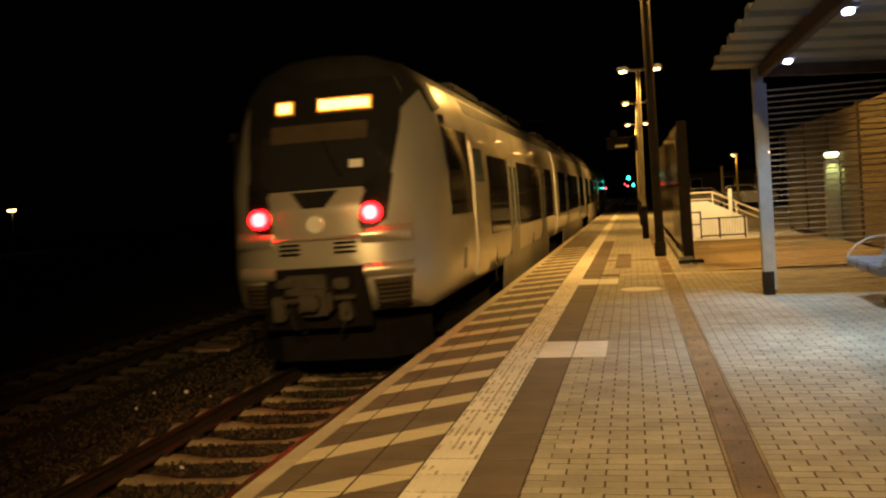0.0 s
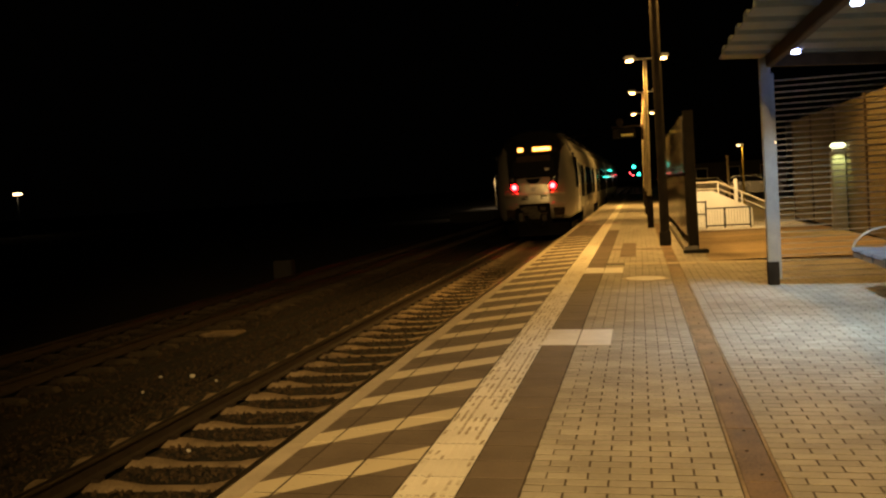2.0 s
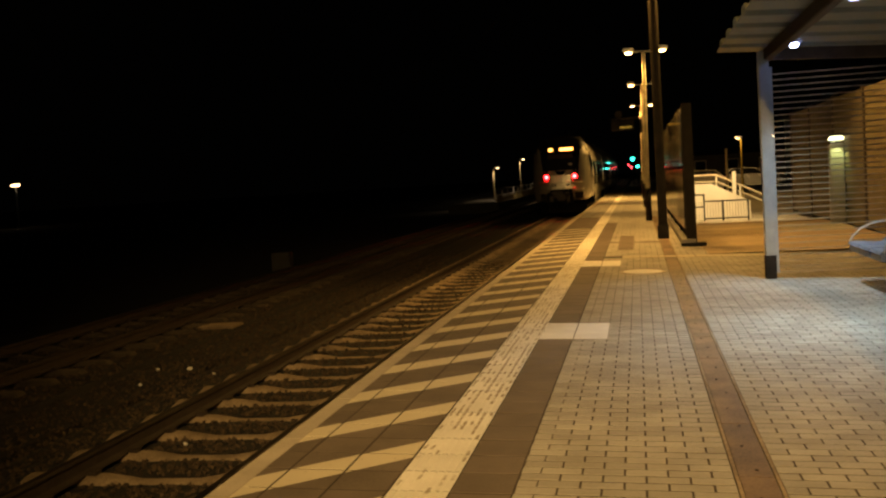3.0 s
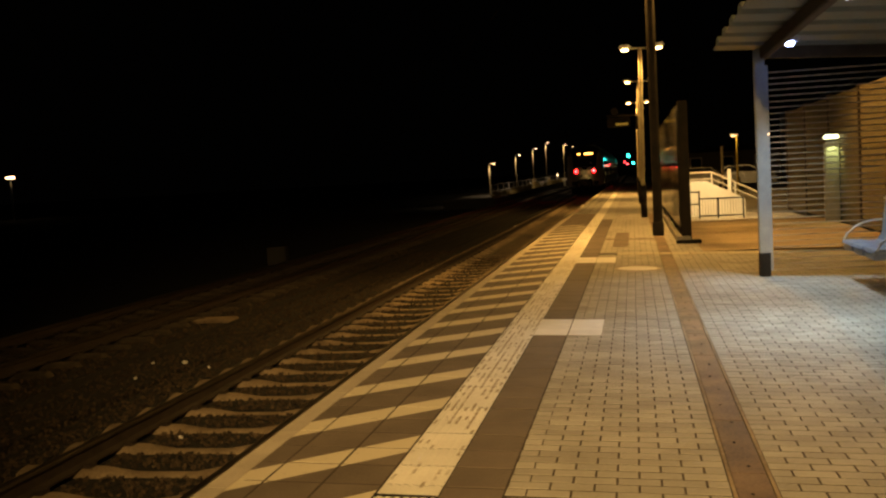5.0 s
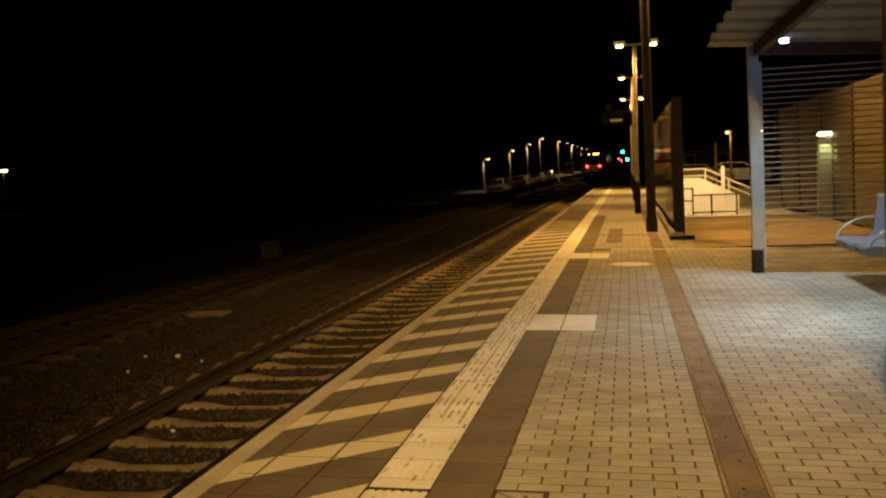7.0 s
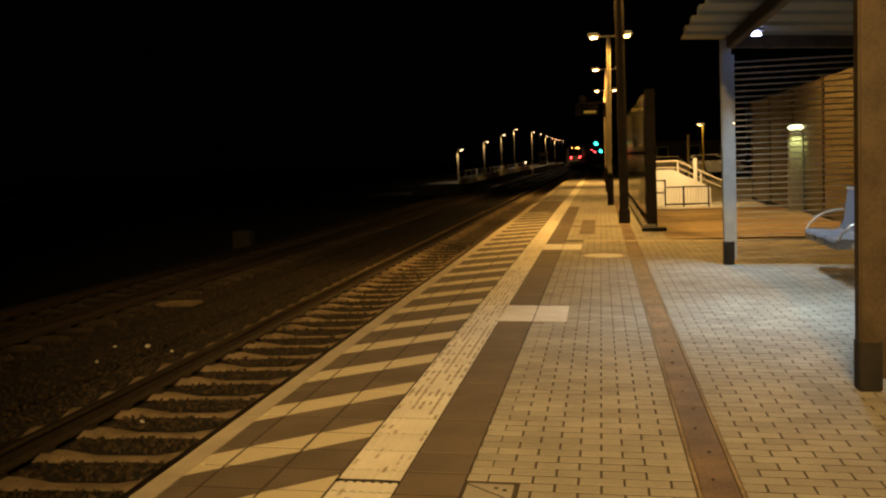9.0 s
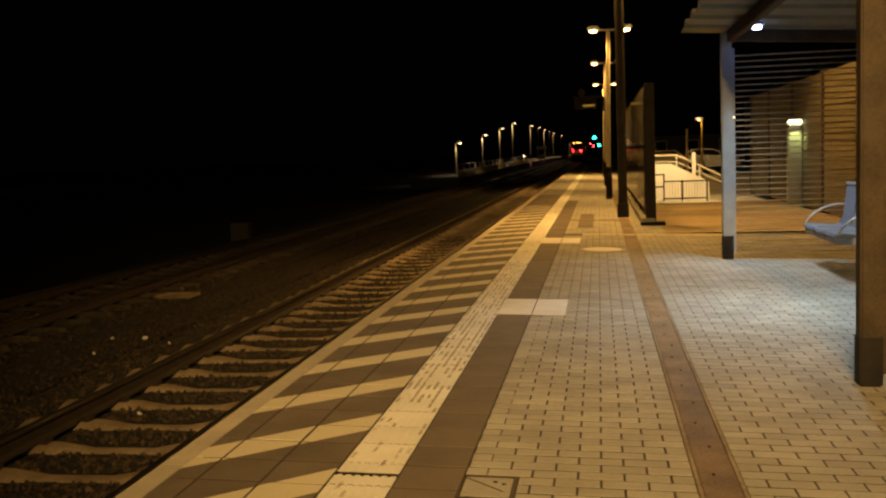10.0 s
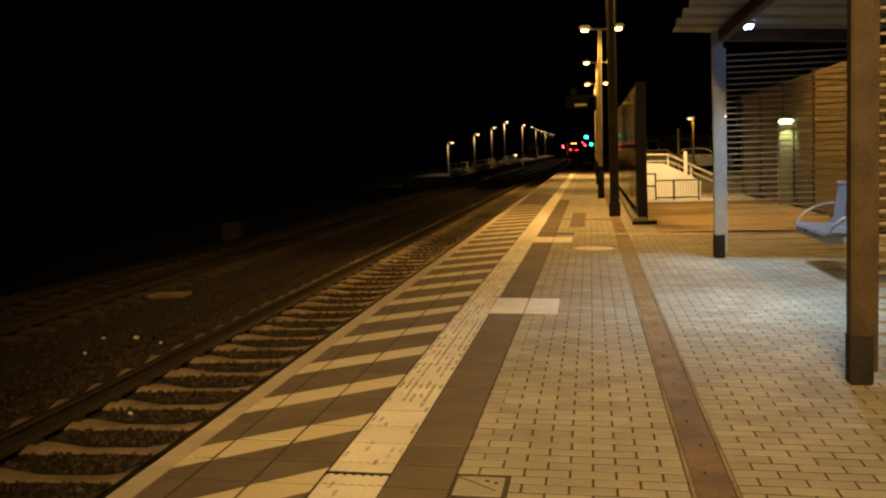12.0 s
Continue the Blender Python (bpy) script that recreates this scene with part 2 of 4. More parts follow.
# red bloom round the tail lights, built as a glowing ring
M["red_halo"] = glow("tail_light_halo", (1.0, 0.002, 0.003), 40)
M["green_glow"] = glow("signal_green_glow", (0.03, 0.9, 0.64), 11)
M["red_signal"] = glow("signal_red_glow", (1.0, 0.04, 0.05), 14)
M["far_glow"] = glow("far_lamp_glow", (1.0, 0.66, 0.34), 6)
M["yellow_panel"] = glow("lit_sign_panel", (0.85, 0.60, 0.10), 0.14)
M["wall_lamp_glow"] = glow("wall_lamp_glow", (0.95, 0.95, 0.55), 3.5)
M["yellow_paint"] = surface("yellow_post_paint", (0.28, 0.20, 0.03), (0.36, 0.27, 0.05), 0.5, scale=5)
M["car_paint"] = surface("car_paint", (0.35, 0.34, 0.33), (0.42, 0.41, 0.40), 0.25, 0.3, scale=2, coat=0.8, bump=0.02)


# ---- mesh helpers ----
class Shape:
    """Collects boxes, tubes and sheets into one mesh."""

    def __init__(self):
        self.v, self.f = [], []

    def add(self, verts, faces):
        o = len(self.v)
        self.v += [tuple(p) for p in verts]
        self.f += [tuple(i + o for i in q) for q in faces]
        return self

    def box(self, x0, y0, z0, x1, y1, z1, b=0.0, m=None):
        if b <= 0:
            v = [(x, y, z) for z in (z0, z1) for y in (y0, y1) for x in (x0, x1)]
            f = [(0, 2, 3, 1), (4, 5, 7, 6), (0, 1, 5, 4), (2, 6, 7, 3), (0, 4, 6, 2), (1, 3, 7, 5)]
        else:
            bm = bmesh.new()
            bmesh.ops.create_cube(bm, size=1, matrix=Matrix.LocRotScale(((x0 + x1) / 2, (y0 + y1) / 2, (z0 + z1) / 2), None, (x1 - x0, y1 - y0, z1 - z0)))
            bmesh.ops.bevel(bm, geom=bm.edges[:], offset=b, segments=2, affect="EDGES")
            bm.verts.index_update()
            v = [p.co.copy() for p in bm.verts]
            f = [tuple(p.index for p in q.verts) for q in bm.faces]
            bm.free()
        if m:
            v = [m @ Vector(p) for p in v]
        return self.add(v, f)

    def tube(self, points, r, n=10, r2=None, caps=True):
        pts = [Vector(p) for p in points]
        rings = []
        for i, p in enumerate(pts):
            a = (pts[min(i + 1, len(pts) - 1)] - pts[max(i - 1, 0)]).normalized()
            u = a.orthogonal().normalized() if abs(a.z) < 0.9 else Vector((1, 0, 0))
            u = (u - a * u.dot(a)).normalized()
            w = a.cross(u)
            rad = r if r2 is None else r + (r2 - r) * i / (len(pts) - 1)
            rings.append([p + (u * math.cos(2 * math.pi * k / n) + w * math.sin(2 * math.pi * k / n)) * rad for k in range(n)])
        v = [p for q in rings for p in q]
        f = [(i * n + k, i * n + (k + 1) % n, (i + 1) * n + (k + 1) % n, (i + 1) * n + k) for i in range(len(rings) - 1) for k in range(n)]
        if caps:
            f += [tuple(range(n))[::-1], tuple((len(rings) - 1) * n + k for k in range(n))]
        return self.add(v, f)

    def prism(self, outline, axis, a, b):
        """An outline of two coordinates, pushed out along an axis from a to b."""
        def put(p, t):
            return {"x": (t, p[0], p[1]), "y": (p[0], t, p[1]), "z": (p[0], p[1], t)}[axis]
        n = len(outline)
        v = [put(p, a) for p in outline] + [put(p, b) for p in outline]
        f = [tuple(range(n))[::-1], tuple(range(n, 2 * n))]
        f += [(k, (k + 1) % n, n + (k + 1) % n, n + k) for k in range(n)]
        return self.add(v, f)

    def grid(self, rows):
        n = len(rows[0])
        v = [p for q in rows for p in q]
        f = [(i * n + k, i * n + k + 1, (i + 1) * n + k + 1, (i + 1) * n + k) for i in range(len(rows) - 1) for k in range(n - 1)]
        return self.add(v, f)

    def mesh(self, name, material, smooth=False):
        me = bpy.data.meshes.new(name)
        me.from_pydata(self.v, [], self.f)
        bm = bmesh.new()
        bm.from_mesh(me)
        if len(bm.faces) < 60000:
            bmesh.ops.recalc_face_normals(bm, faces=bm.faces)
        bm.to_mesh(me)
        bm.free()
        me.materials.append(material)
        if smooth:
            me.shade_smooth()
            me.set_sharp_from_angle(angle=radians(38))
        return me


def part(name, shape, material, parent=None, label="", smooth=False):
    me = shape if isinstance(shape, bpy.types.Mesh) else shape.mesh(name, M[material], smooth)
    ob = new(name, me)
    if parent:
        ob.parent = parent
    if label:
        ob["label"] = label
    return ob


def thing(name, label, category, at=(0, 0, 0), group=""):
    ob = new(name)
    ob.empty_display_size = 0.2
    ob.matrix_basis = pose(*at)
    return tagged(ob, label, category, group)


def setting(name, shape, material, label="", smooth=False):
    return tagged(part(name, shape, material, None, label, smooth), kind="structure")


# ---- ground, track beds and platforms ----
XC = -3.75      # the near track's middle
XF = -8.60      # the far track's middle
RAIL = -0.55
FAR_END = 94.0

setting("ground", Shape().box(-900, -300, -1.6, 900, 1600, -1.05), "grass", "dark uneven ground at night")


def bed(name, xc, y0, y1):
    s = Shape()
    prof = [(xc - 2.6, -1.05), (xc - 1.75, -0.765), (xc + 1.75, -0.765), (xc + 1.9, -1.05)]
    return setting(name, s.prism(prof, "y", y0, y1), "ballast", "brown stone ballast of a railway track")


track_near = bed("track_bed_near", XC, -14, 520)
track_far = bed("track_bed_far", XF, -14, 520)
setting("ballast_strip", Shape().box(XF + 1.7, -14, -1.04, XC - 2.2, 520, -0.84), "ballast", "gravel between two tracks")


def sleeper_mesh(material):
    """Concrete sleeper: high rail seats, a dipped middle and sloping ends."""
    xs = (-1.30, -1.22, -0.98, -0.52, -0.25, 0.25, 0.52, 0.98, 1.22, 1.30)
    zs = (-0.06, 0.012, 0.018, 0.004, -0.04, -0.04, 0.004, 0.018, 0.012, -0.06)
    rows = []
    for x, z in zip(xs, zs):
        rows.append([(x, -0.14, -0.2), (x, -0.105, z - 0.035), (x, -0.078, z - 0.008), (x, -0.045, z), (x, 0.045, z), (x, 0.078, z - 0.008), (x, 0.105, z - 0.035), (x, 0.14, -0.2)])
    s = Shape().grid(rows)
    s.add(rows[0], [tuple(range(8))])
    s.add(rows[-1], [tuple(range(8))[::-1]])
    return s.mesh("sleeper", M[material], True)


# same sleeper on both tracks; the far one takes the shaded colour
for bedding, xc, mesh in ((track_near, XC, sleeper_mesh("sleeper")), (track_far, XF, sleeper_mesh("shaded_sleeper"))):
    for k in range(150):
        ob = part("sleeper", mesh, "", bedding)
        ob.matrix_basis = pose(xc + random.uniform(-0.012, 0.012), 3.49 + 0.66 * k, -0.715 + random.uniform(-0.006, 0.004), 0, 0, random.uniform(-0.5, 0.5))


def rail(parent, x, y0, y1):
    prof = [(-0.07, 0), (0.07, 0), (0.07, 0.012), (0.012, 0.03), (0.010, 0.115), (0.034, 0.128), (-0.034, 0.128), (-0.010, 0.115), (-0.012, 0.03), (-0.07, 0.012)]
    ob = part("rail", Shape().prism([(x + a, RAIL - 0.16 + b) for a, b in prof], "y", y0, y1), "rail", parent, "rusty steel rail")
    part("rail_head", Shape().box(x - 0.034, y0, RAIL - 0.031, x + 0.034, y1, RAIL, 0.008), "railhead", ob, "worn bright running surface")


for bedding, xc in ((track_near, XC), (track_far, XF)):
    for side in (-0.7525, 0.7525):
        rail(bedding, xc + side, -14, 520)


def fastenings():
    s = Shape()
    for xc in (XC, XF):
        for k in range(46):
            y = 3.49 + 0.66 * k
            for side in (-0.7525, 0.7525):
                for d in (-0.11, 0.11):
                    x = xc + side + d
                    s.box(x - 0.035, y - 0.05, -0.715, x + 0.035, y + 0.05, -0.675)
    return s


tagged(part("rail_fastenings", fastenings(), "rail", track_near, "rusty rail clips"), kind="stuff")


def stones():
    """Loose ballast stones, each an uneven lump; they lap over the flanks of the sleepers."""
    rnd = random.Random(4)
    s = Shape()
    base = [Vector(p).normalized() for p in ((1, 1, 1), (-1, -1, 1), (-1, 1, -1), (1, -1, -1), (1, 0, 0.3), (0, 1, -0.2))]
    for k in range(34000):
        if k < 17000:
            x, y, r = rnd.uniform(-5.4, -2.3), 3.8 + 22 * rnd.random() ** 1.5, rnd.uniform(0.013, 0.029)
        else:
            x, y, r = rnd.uniform(-9.9, -5.3), 4 + 26 * rnd.random() ** 1.5, rnd.uniform(0.014, 0.032)
        on_bed = abs(x - XC) < 1.75 or abs(x - XF) < 1.75
        z = -0.765 if on_bed else -0.84
        if abs(x - XC) < 1.32 or abs(x - XF) < 1.32:
            off = abs((y - 3.49 + 0.33) % 0.66 - 0.33)
            if off < 0.112 or min(abs(abs(x - c) - 0.7525) for c in (XC, XF)) < 0.10:
                continue
            z += rnd.uniform(0.0, 0.012)
        turn = Euler((rnd.uniform(0, 6), rnd.uniform(0, 6), rnd.uniform(0, 6))).to_matrix()
        v = [Vector((x, y, z + r * 0.4)) + turn @ (p * r * rnd.uniform(0.7, 1.2)) for p in base]
        s.add(v, [(0, 4, 3), (0, 3, 1), (0, 1, 5), (0, 5, 4), (4, 5, 2), (4, 2, 3), (1, 3, 2), (1, 2, 5)])
    return s


tagged(part("ballast_stones", stones(), "stone"), "loose brown ballast stones between the sleepers", "gravel", kind="stuff")


def slope_box(s, x0, y0, x1, y1, top, bottom, lift=0.0):
    """A block whose top follows the platform's fall."""
    v = [(x0, y0, bottom), (x1, y0, bottom), (x1, y1, bottom), (x0, y1, bottom),
         (x0, y0, fz(x0) + lift), (x1, y0, fz(x1) + lift), (x1, y1, fz(x1) + lift), (x0, y1, fz(x0) + lift)]
    return s.add(v, [(0, 3, 2, 1), (4, 5, 6, 7), (0, 1, 5, 4), (1, 2, 6, 5), (2, 3, 7, 6), (3, 0, 4, 7)])


platform = setting("platform", slope_box(Shape(), -1.90, -14, 12.0, FAR_END, 0, -1.3, -0.0024), "joint", "paved railway platform with dark sand joints")
far_ground = setting("platform_far_paving", slope_box(Shape(), -0.60, 31.6, 12.0, FAR_END - 0.02, 0, -0.3, 0.001), "paver", "far stretch of grey-brown paving")
setting("forecourt", Shape().box(1.2, FAR_END, -1.0, 60, 160, -0.12), "asphalt", "dark asphalt yard beyond the platform")


setting("stair_paving", slope_box(Shape(), 1.16, 17.05, 4.66, 26.6, 0, -0.05, 0.005), "brown_paver", "banded brown paving before the underpass stairs")


# ---- street lamps of the platform ----
def platform_lamp(y):
    x = 0.30
    lamp = thing("street_lamp", "twin-headed steel platform lamp glowing sodium orange", "lamp post", (x, y, fz(x)), "platform lamps")
    part("pole", Shape().tube([(0, 0, 0), (0, 0, 1.1), (0, 0, 1.12), (0.06, 0, 4.9)], 0.075, 12, 0.055), "pole_steel", lamp, "", True)
    part("base_sleeve", Shape().tube([(0, 0, 0), (0, 0, 0.95)], 0.095, 12), "dark_paint", lamp, "dark painted foot", True)
    part("arm", Shape().tube([(-0.37, 0, 4.94), (0.58, 0, 4.92)], 0.03, 8), "galv", lamp, "", True)
    for dx in (-0.37, 0.58):
        c = dx
        head = part("lamp_head", Shape().box(c - 0.18, -0.13, 4.93, c + 0.18, 0.13, 5.05, 0.04), "galv", lamp, "flat lamp head", True)
        part("lens", Shape().box(c - 0.11, -0.10, 4.875, c + 0.11, 0.10, 4.926, 0.025), "sodium_glow", head, "glowing orange lens", True)
    return lamp


for y in POSTS_Y:
    platform_lamp(y)


def catenary_mast(x, y, z, h=8.5, lamps=True):
    mast = thing("catenary_mast", "tall galvanised lattice-flanged catenary mast on the platform", "mast", (x, y, z), "catenary masts")
    for d in (-0.075, 0.075):
        part("flange", Shape().box(d - 0.022, -0.08, 0, d + 0.022, 0.08, h, 0.006), "mast", mast)
    part("web", Shape().box(-0.053, -0.012, 0, 0.053, 0.012, h), "mast", mast)
    part("foot", Shape().box(-0.12, -0.11, 0, 0.12, 0.11, 0.30, 0.01), "dark_paint", mast, "dark foot casing")
    if lamps:
        part("lamp_arm", Shape().tube([(-0.55, -0.27, 6.55), (0.0, -0.05, 6.50), (0.55, -0.27, 6.55)], 0.03, 8), "galv", mast, "", True)
        for dx in (-0.49, 0.49):
            head = part("lamp_head", Shape().box(dx - 0.18, -0.40, 6.46, dx + 0.18, -0.14, 6.58, 0.04), "galv", mast, "flat lamp head", True)
            part("lens", Shape().box(dx - 0.15, -0.38, 6.40, dx + 0.15, -0.16, 6.456, 0.02), "sodium_glow", head, "glowing orange lens", True)
    return mast


catenary_mast(0.51, 21.17, fz(0.51))


# ---- waiting shelter ----
def shelter():
    s = thing("waiting_shelter", "open steel platform shelter with a corrugated roof and slatted end walls", "shelter", (0, 0, 0))
    for x, y in ((1.68, 13.07), (1.628, 6.02), (4.15, 13.07), (4.15, 6.02)):
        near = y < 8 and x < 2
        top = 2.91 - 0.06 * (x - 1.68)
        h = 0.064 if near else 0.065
        # near post brown, others blue-grey: each lamp's colour painted into the steel
        p = part("post", Shape().box(x - h, y - h, fz(x), x + h, y + h, top, 0.012), "bronze" if near else "shelter_steel", s, "steel post with warm lamplight put into its brown" if near else "steel post with cold lamplight put into its blue-grey")
        part("post_foot", Shape().box(x - h - 0.005, y - h - 0.005, fz(x), x + h + 0.005, y + h + 0.005, 0.27, 0.01), "dark_paint", p, "black foot sleeve")
    # the roof falls away from the track
    y0, y1, pitch = 4.6, 13.5, 0.88
    xs = (1.15, 4.6)
    def rz(x):
        return 2.985 - 0.06 * (x - 1.15)
    prof, y = [], y1
    while y > y0:
        prof += [(y, 0.0), (y - 0.52, 0.0), (y - 0.57, 0.07), (y - 0.83, 0.07)]
        y -= pitch
    roof = Shape()
    for t in (0.0, 0.012):
        roof.grid([[(x, yy, rz(x) + dz + t) for yy, dz in prof] for x in xs])
    for yy, dz in ((prof[0]), (prof[-1])):
        roof.add([(xs[0], yy, rz(xs[0]) + dz), (xs[1], yy, rz(xs[1]) + dz), (xs[1], yy, rz(xs[1]) + dz + 0.012), (xs[0], yy, rz(xs[0]) + dz + 0.012)], [(0, 1, 2, 3)])
    part("roof", roof, "roof_sheet", s, "light grey corrugated metal roof sheet")
    for x in (1.74, 4.15):
        part("beam", Shape().box(x - 0.05, y0 + 0.1, rz(x) - 0.17, x + 0.05, y1 - 0.1, rz(x) - 0.02, 0.01), "bronze", s, "long roof beam")
    for y in (13.07, 6.02):
        b = Shape()
        b.add([(1.74, y - 0.04, rz(1.74) - 0.16), (4.5, y - 0.04, rz(4.5) - 0.16), (4.5, y - 0.04, rz(4.5) - 0.01), (1.74, y - 0.04, rz(1.74) - 0.01),
               (1.74, y + 0.04, rz(1.74) - 0.16), (4.5, y + 0.04, rz(4.5) - 0.16), (4.5, y + 0.04, rz(4.5) - 0.01), (1.74, y + 0.04, rz(1.74) - 0.01)],
              [(0, 1, 2, 3), (7, 6, 5, 4), (0, 4, 5, 1), (3, 2, 6, 7), (0, 3, 7, 4), (1, 5, 6, 2)])
        part("rafter", b, "bronze", s, "sloping end rafter")
    for y in (13.10, 6.05):
        slat = Shape().box(1.745, y - 0.018, -0.0075, 4.085, y + 0.018, 0.0075, 0.002).mesh("slat", M["slat"])
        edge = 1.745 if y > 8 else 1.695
        # bar takes the same lamp-tinted colour as the post beside it
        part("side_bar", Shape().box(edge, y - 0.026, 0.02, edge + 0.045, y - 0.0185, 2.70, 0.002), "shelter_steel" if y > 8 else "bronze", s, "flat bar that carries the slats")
        k = 0
        while 0.06 + 0.0757 * k < 2.70:
            z = 0.06 + 0.0757 * k
            ob = part("slat", slat, "slat", s)
            ob.location = (0, 0, z - 0.03)
            k += 1
    for y in (9.0, 12.4):
        lamp = part("ceiling_lamp", Shape().box(1.87, y - 0.09, 2.897, 2.07, y + 0.09, 2.937, 0.015), "galv", s, "small white lamp under the roof", True)
        part("diffuser", Shape().box(1.925, y - 0.05, 2.85, 2.015, y + 0.05, 2.894, 0.008), "led_glow", lamp, "glowing cold white diffuser")
    part("lamp_bulb", Shape().tube([(1.765, 12.98, 1.80), (1.765, 12.98, 1.815)], 0.009, 8), "far_glow", s, "tiny white marker light on the post")
    return s


shelter()


def bench():
    b = thing("bench", "blue-grey perforated steel waiting bench with chrome armrests", "bench", (2.56, 11.0, fz(2.6)))
    for k in range(3):
        y = 0.02 + k * 0.56
        seat = Shape()
        prof = [(0.0, 0.47), (0.02, 0.50), (0.10, 0.505), (0.36, 0.485), (0.42, 0.50), (0.47, 0.58), (0.52, 0.98), (0.535, 1.01), (0.55, 1.00), (0.50, 0.57), (0.44, 0.475), (0.36, 0.46), (0.10, 0.475), (0.03, 0.465)]
        seat.prism(prof, "y", y, y + 0.52)
        st = part("seat", seat, "bench", b, "curved blue-grey steel seat", True)
        part("apron", Shape().box(0.015, y + 0.02, 0.385, 0.30, y + 0.50, 0.462, 0.01), "bench", st, "steel box under the seat")
        hem = Shape().box(0.50, y + 0.01, 0.985, 0.56, y + 0.51, 1.02, 0.012)
        part("back_rim", hem, "galv", st, "pale rim of the backrest")
    part("seat_rail", Shape().box(0.18, -0.05, 0.39, 0.26, 1.76, 0.455, 0.01), "galv", b, "steel carrier rail")
    for y in (0.85, 1.45):
        part("leg", Shape().box(0.66, y - 0.03, 0.0, 0.72, y + 0.03, 0.45, 0.008).box(0.58, y - 0.05, 0.0, 0.80, y + 0.05, 0.02).box(0.2, y - 0.025, 0.40, 0.70, y + 0.025, 0.45), "dark_paint", b)
    for y in (0.0, 1.70):
        pts = [(0.03, y, 0.49), (0.07, y, 0.565), (0.15, y, 0.645), (0.26, y, 0.70), (0.38, y, 0.73), (0.49, y, 0.735)]
        part("armrest", Shape().tube(pts, 0.014, 8), "galv", b, "bent chrome armrest", True)
    return b


bench()


# ---- glass wind screen along the stairs ----
def wind_screen():
    w = thing("wind_screen", "long dark framed glass screen wall along the underpass stairs", "screen wall", (0, 0, 0))
    x, ys = 0.95, [19.1 + 2.9 * k for k in range(7)]
    for i, y in enumerate(ys):
        half = 0.095 if i == 0 else 0.05
        part("post", Shape().box(x - 0.05, y - 0.05, fz(x), x - 0.05 + 2 * half, y + 0.05, 2.70, 0.01), "frame_brown", w)
    for a, c in zip(ys, ys[1:]):
        for z0, z1 in ((0.30, 1.45), (1.52, 2.60)):
            half = (c - a) / 2 - 0.012
            pane = part("glass_pane", Shape().box(-0.008, -half, z0, 0.008, half, z1), "screen_glass", w, "dark reflecting glass pane")
            pane.matrix_basis = pose(x - 0.082, (a + c) / 2, 0, 0, 0, random.uniform(-0.25, 0.9))
        part("top_rail", Shape().box(x - 0.03, a + 0.052, 2.60, x + 0.03, c - 0.052, 2.66, 0.006), "frame_brown", w)
        part("middle_rail", Shape().box(x - 0.025, a + 0.052, 1.455, x + 0.025, c - 0.052, 1.515, 0.006), "frame_brown", w)
        part("bottom_rail", Shape().box(x - 0.04, a + 0.052, 0.14, x + 0.04, c - 0.052, 0.29, 0.006), "dark_paint", w)
        m = (a + c) / 2
        part("mullion", Shape().box(x - 0.02, m - 0.025, 0.29, x + 0.02, m + 0.025, 2.6), "frame_brown", w)
    part("plinth", Shape().box(x - 0.14, ys[0] - 0.15, fz(x) - 0.05, x + 0.12, ys[-1] + 0.1, 0.10, 0.015), "concrete", w, "low concrete plinth")
    part("foot_plate", Shape().box(x - 0.16, ys[0] - 0.32, fz(x) - 0.02, x + 0.30, ys[0] - 0.02, 0.035, 0.01), "dark_paint", w)
    return w


wind_screen()


# ---- white parapet and rails of the underpass stairs ----
def stairs_parapet():
    y = 28.9
    s = thing("stair_parapet", "brightly lit white parapet wall of the underpass stairs with sloping rails", "parapet", (0, 0, 0))
    outline = [(1.15, -0.06), (3.16, -0.10), (3.16, 0.42), (2.10, 0.96), (1.15, 0.98)]
    part("wall", Shape().prism(outline, "y", y, y + 0.22), "white_wall", s, "white rendered wall with a sloping top")
    for dz, r in ((0.24, 0.028), (0.05, 0.022)):
        part("handrail", Shape().tube([(1.15, y + 0.1, 0.98 + dz), (2.25, y + 0.1, 0.97 + dz), (3.55, y + 0.1, 0.32 + dz)], r, 8), "kerb", s, "pale tube handrail", True)
    for x, z0, z1 in ((1.50, 0.95, 1.2), (2.25, 0.85, 1.2), (2.90, 0.5, 0.88)):
        part("baluster", Shape().tube([(x, y + 0.1, z0), (x, y + 0.1, z1)], 0.022, 8), "white_wall", s, "", True)
    part("end_post", Shape().box(2.68, y - 0.06, -0.08, 2.78, y - 0.005, 1.28, 0.012), "white_wall", s, "pale upright post")
    return s


stairs_parapet()


def guard_rail():
    y = 27.75
    g = thing("guard_rail", "dark steel guard railing before the white stair parapet", "railing", (0, 0, 0))
    for x, top in ((1.35, 0.72), (1.80, 0.72), (2.30, 0.52), (2.98, 0.50)):
        part("post", Shape().box(x - 0.022, y - 0.022, fz(x), x + 0.022, y + 0.022, top, 0.005), "dark_paint", g)
    for a, c, z in ((1.32, 1.80, 0.70), (1.32, 1.80, 0.36), (1.80, 3.0, 0.50), (1.80, 3.0, 0.02)):
        part("rail", Shape().tube([(a, y, z), (c, y, z - 0.01)], 0.02, 8), "dark_paint", g, "", True)
    for k in range(22):
        x = 1.36 + k * 0.075
        part("bar", Shape().box(x - 0.007, y - 0.007, 0.02, x + 0.007, y + 0.007, 0.49), "concrete", g)
    return g


guard_rail()
# added spot without a fixture, only to brighten the white parapet
lamp_light("parapet_fill", "SPOT", (2.1, 26.6, 3.2), 900, (1.0, 0.67, 0.27), 0.1, (2.2, 28.9, 0.4), 75)


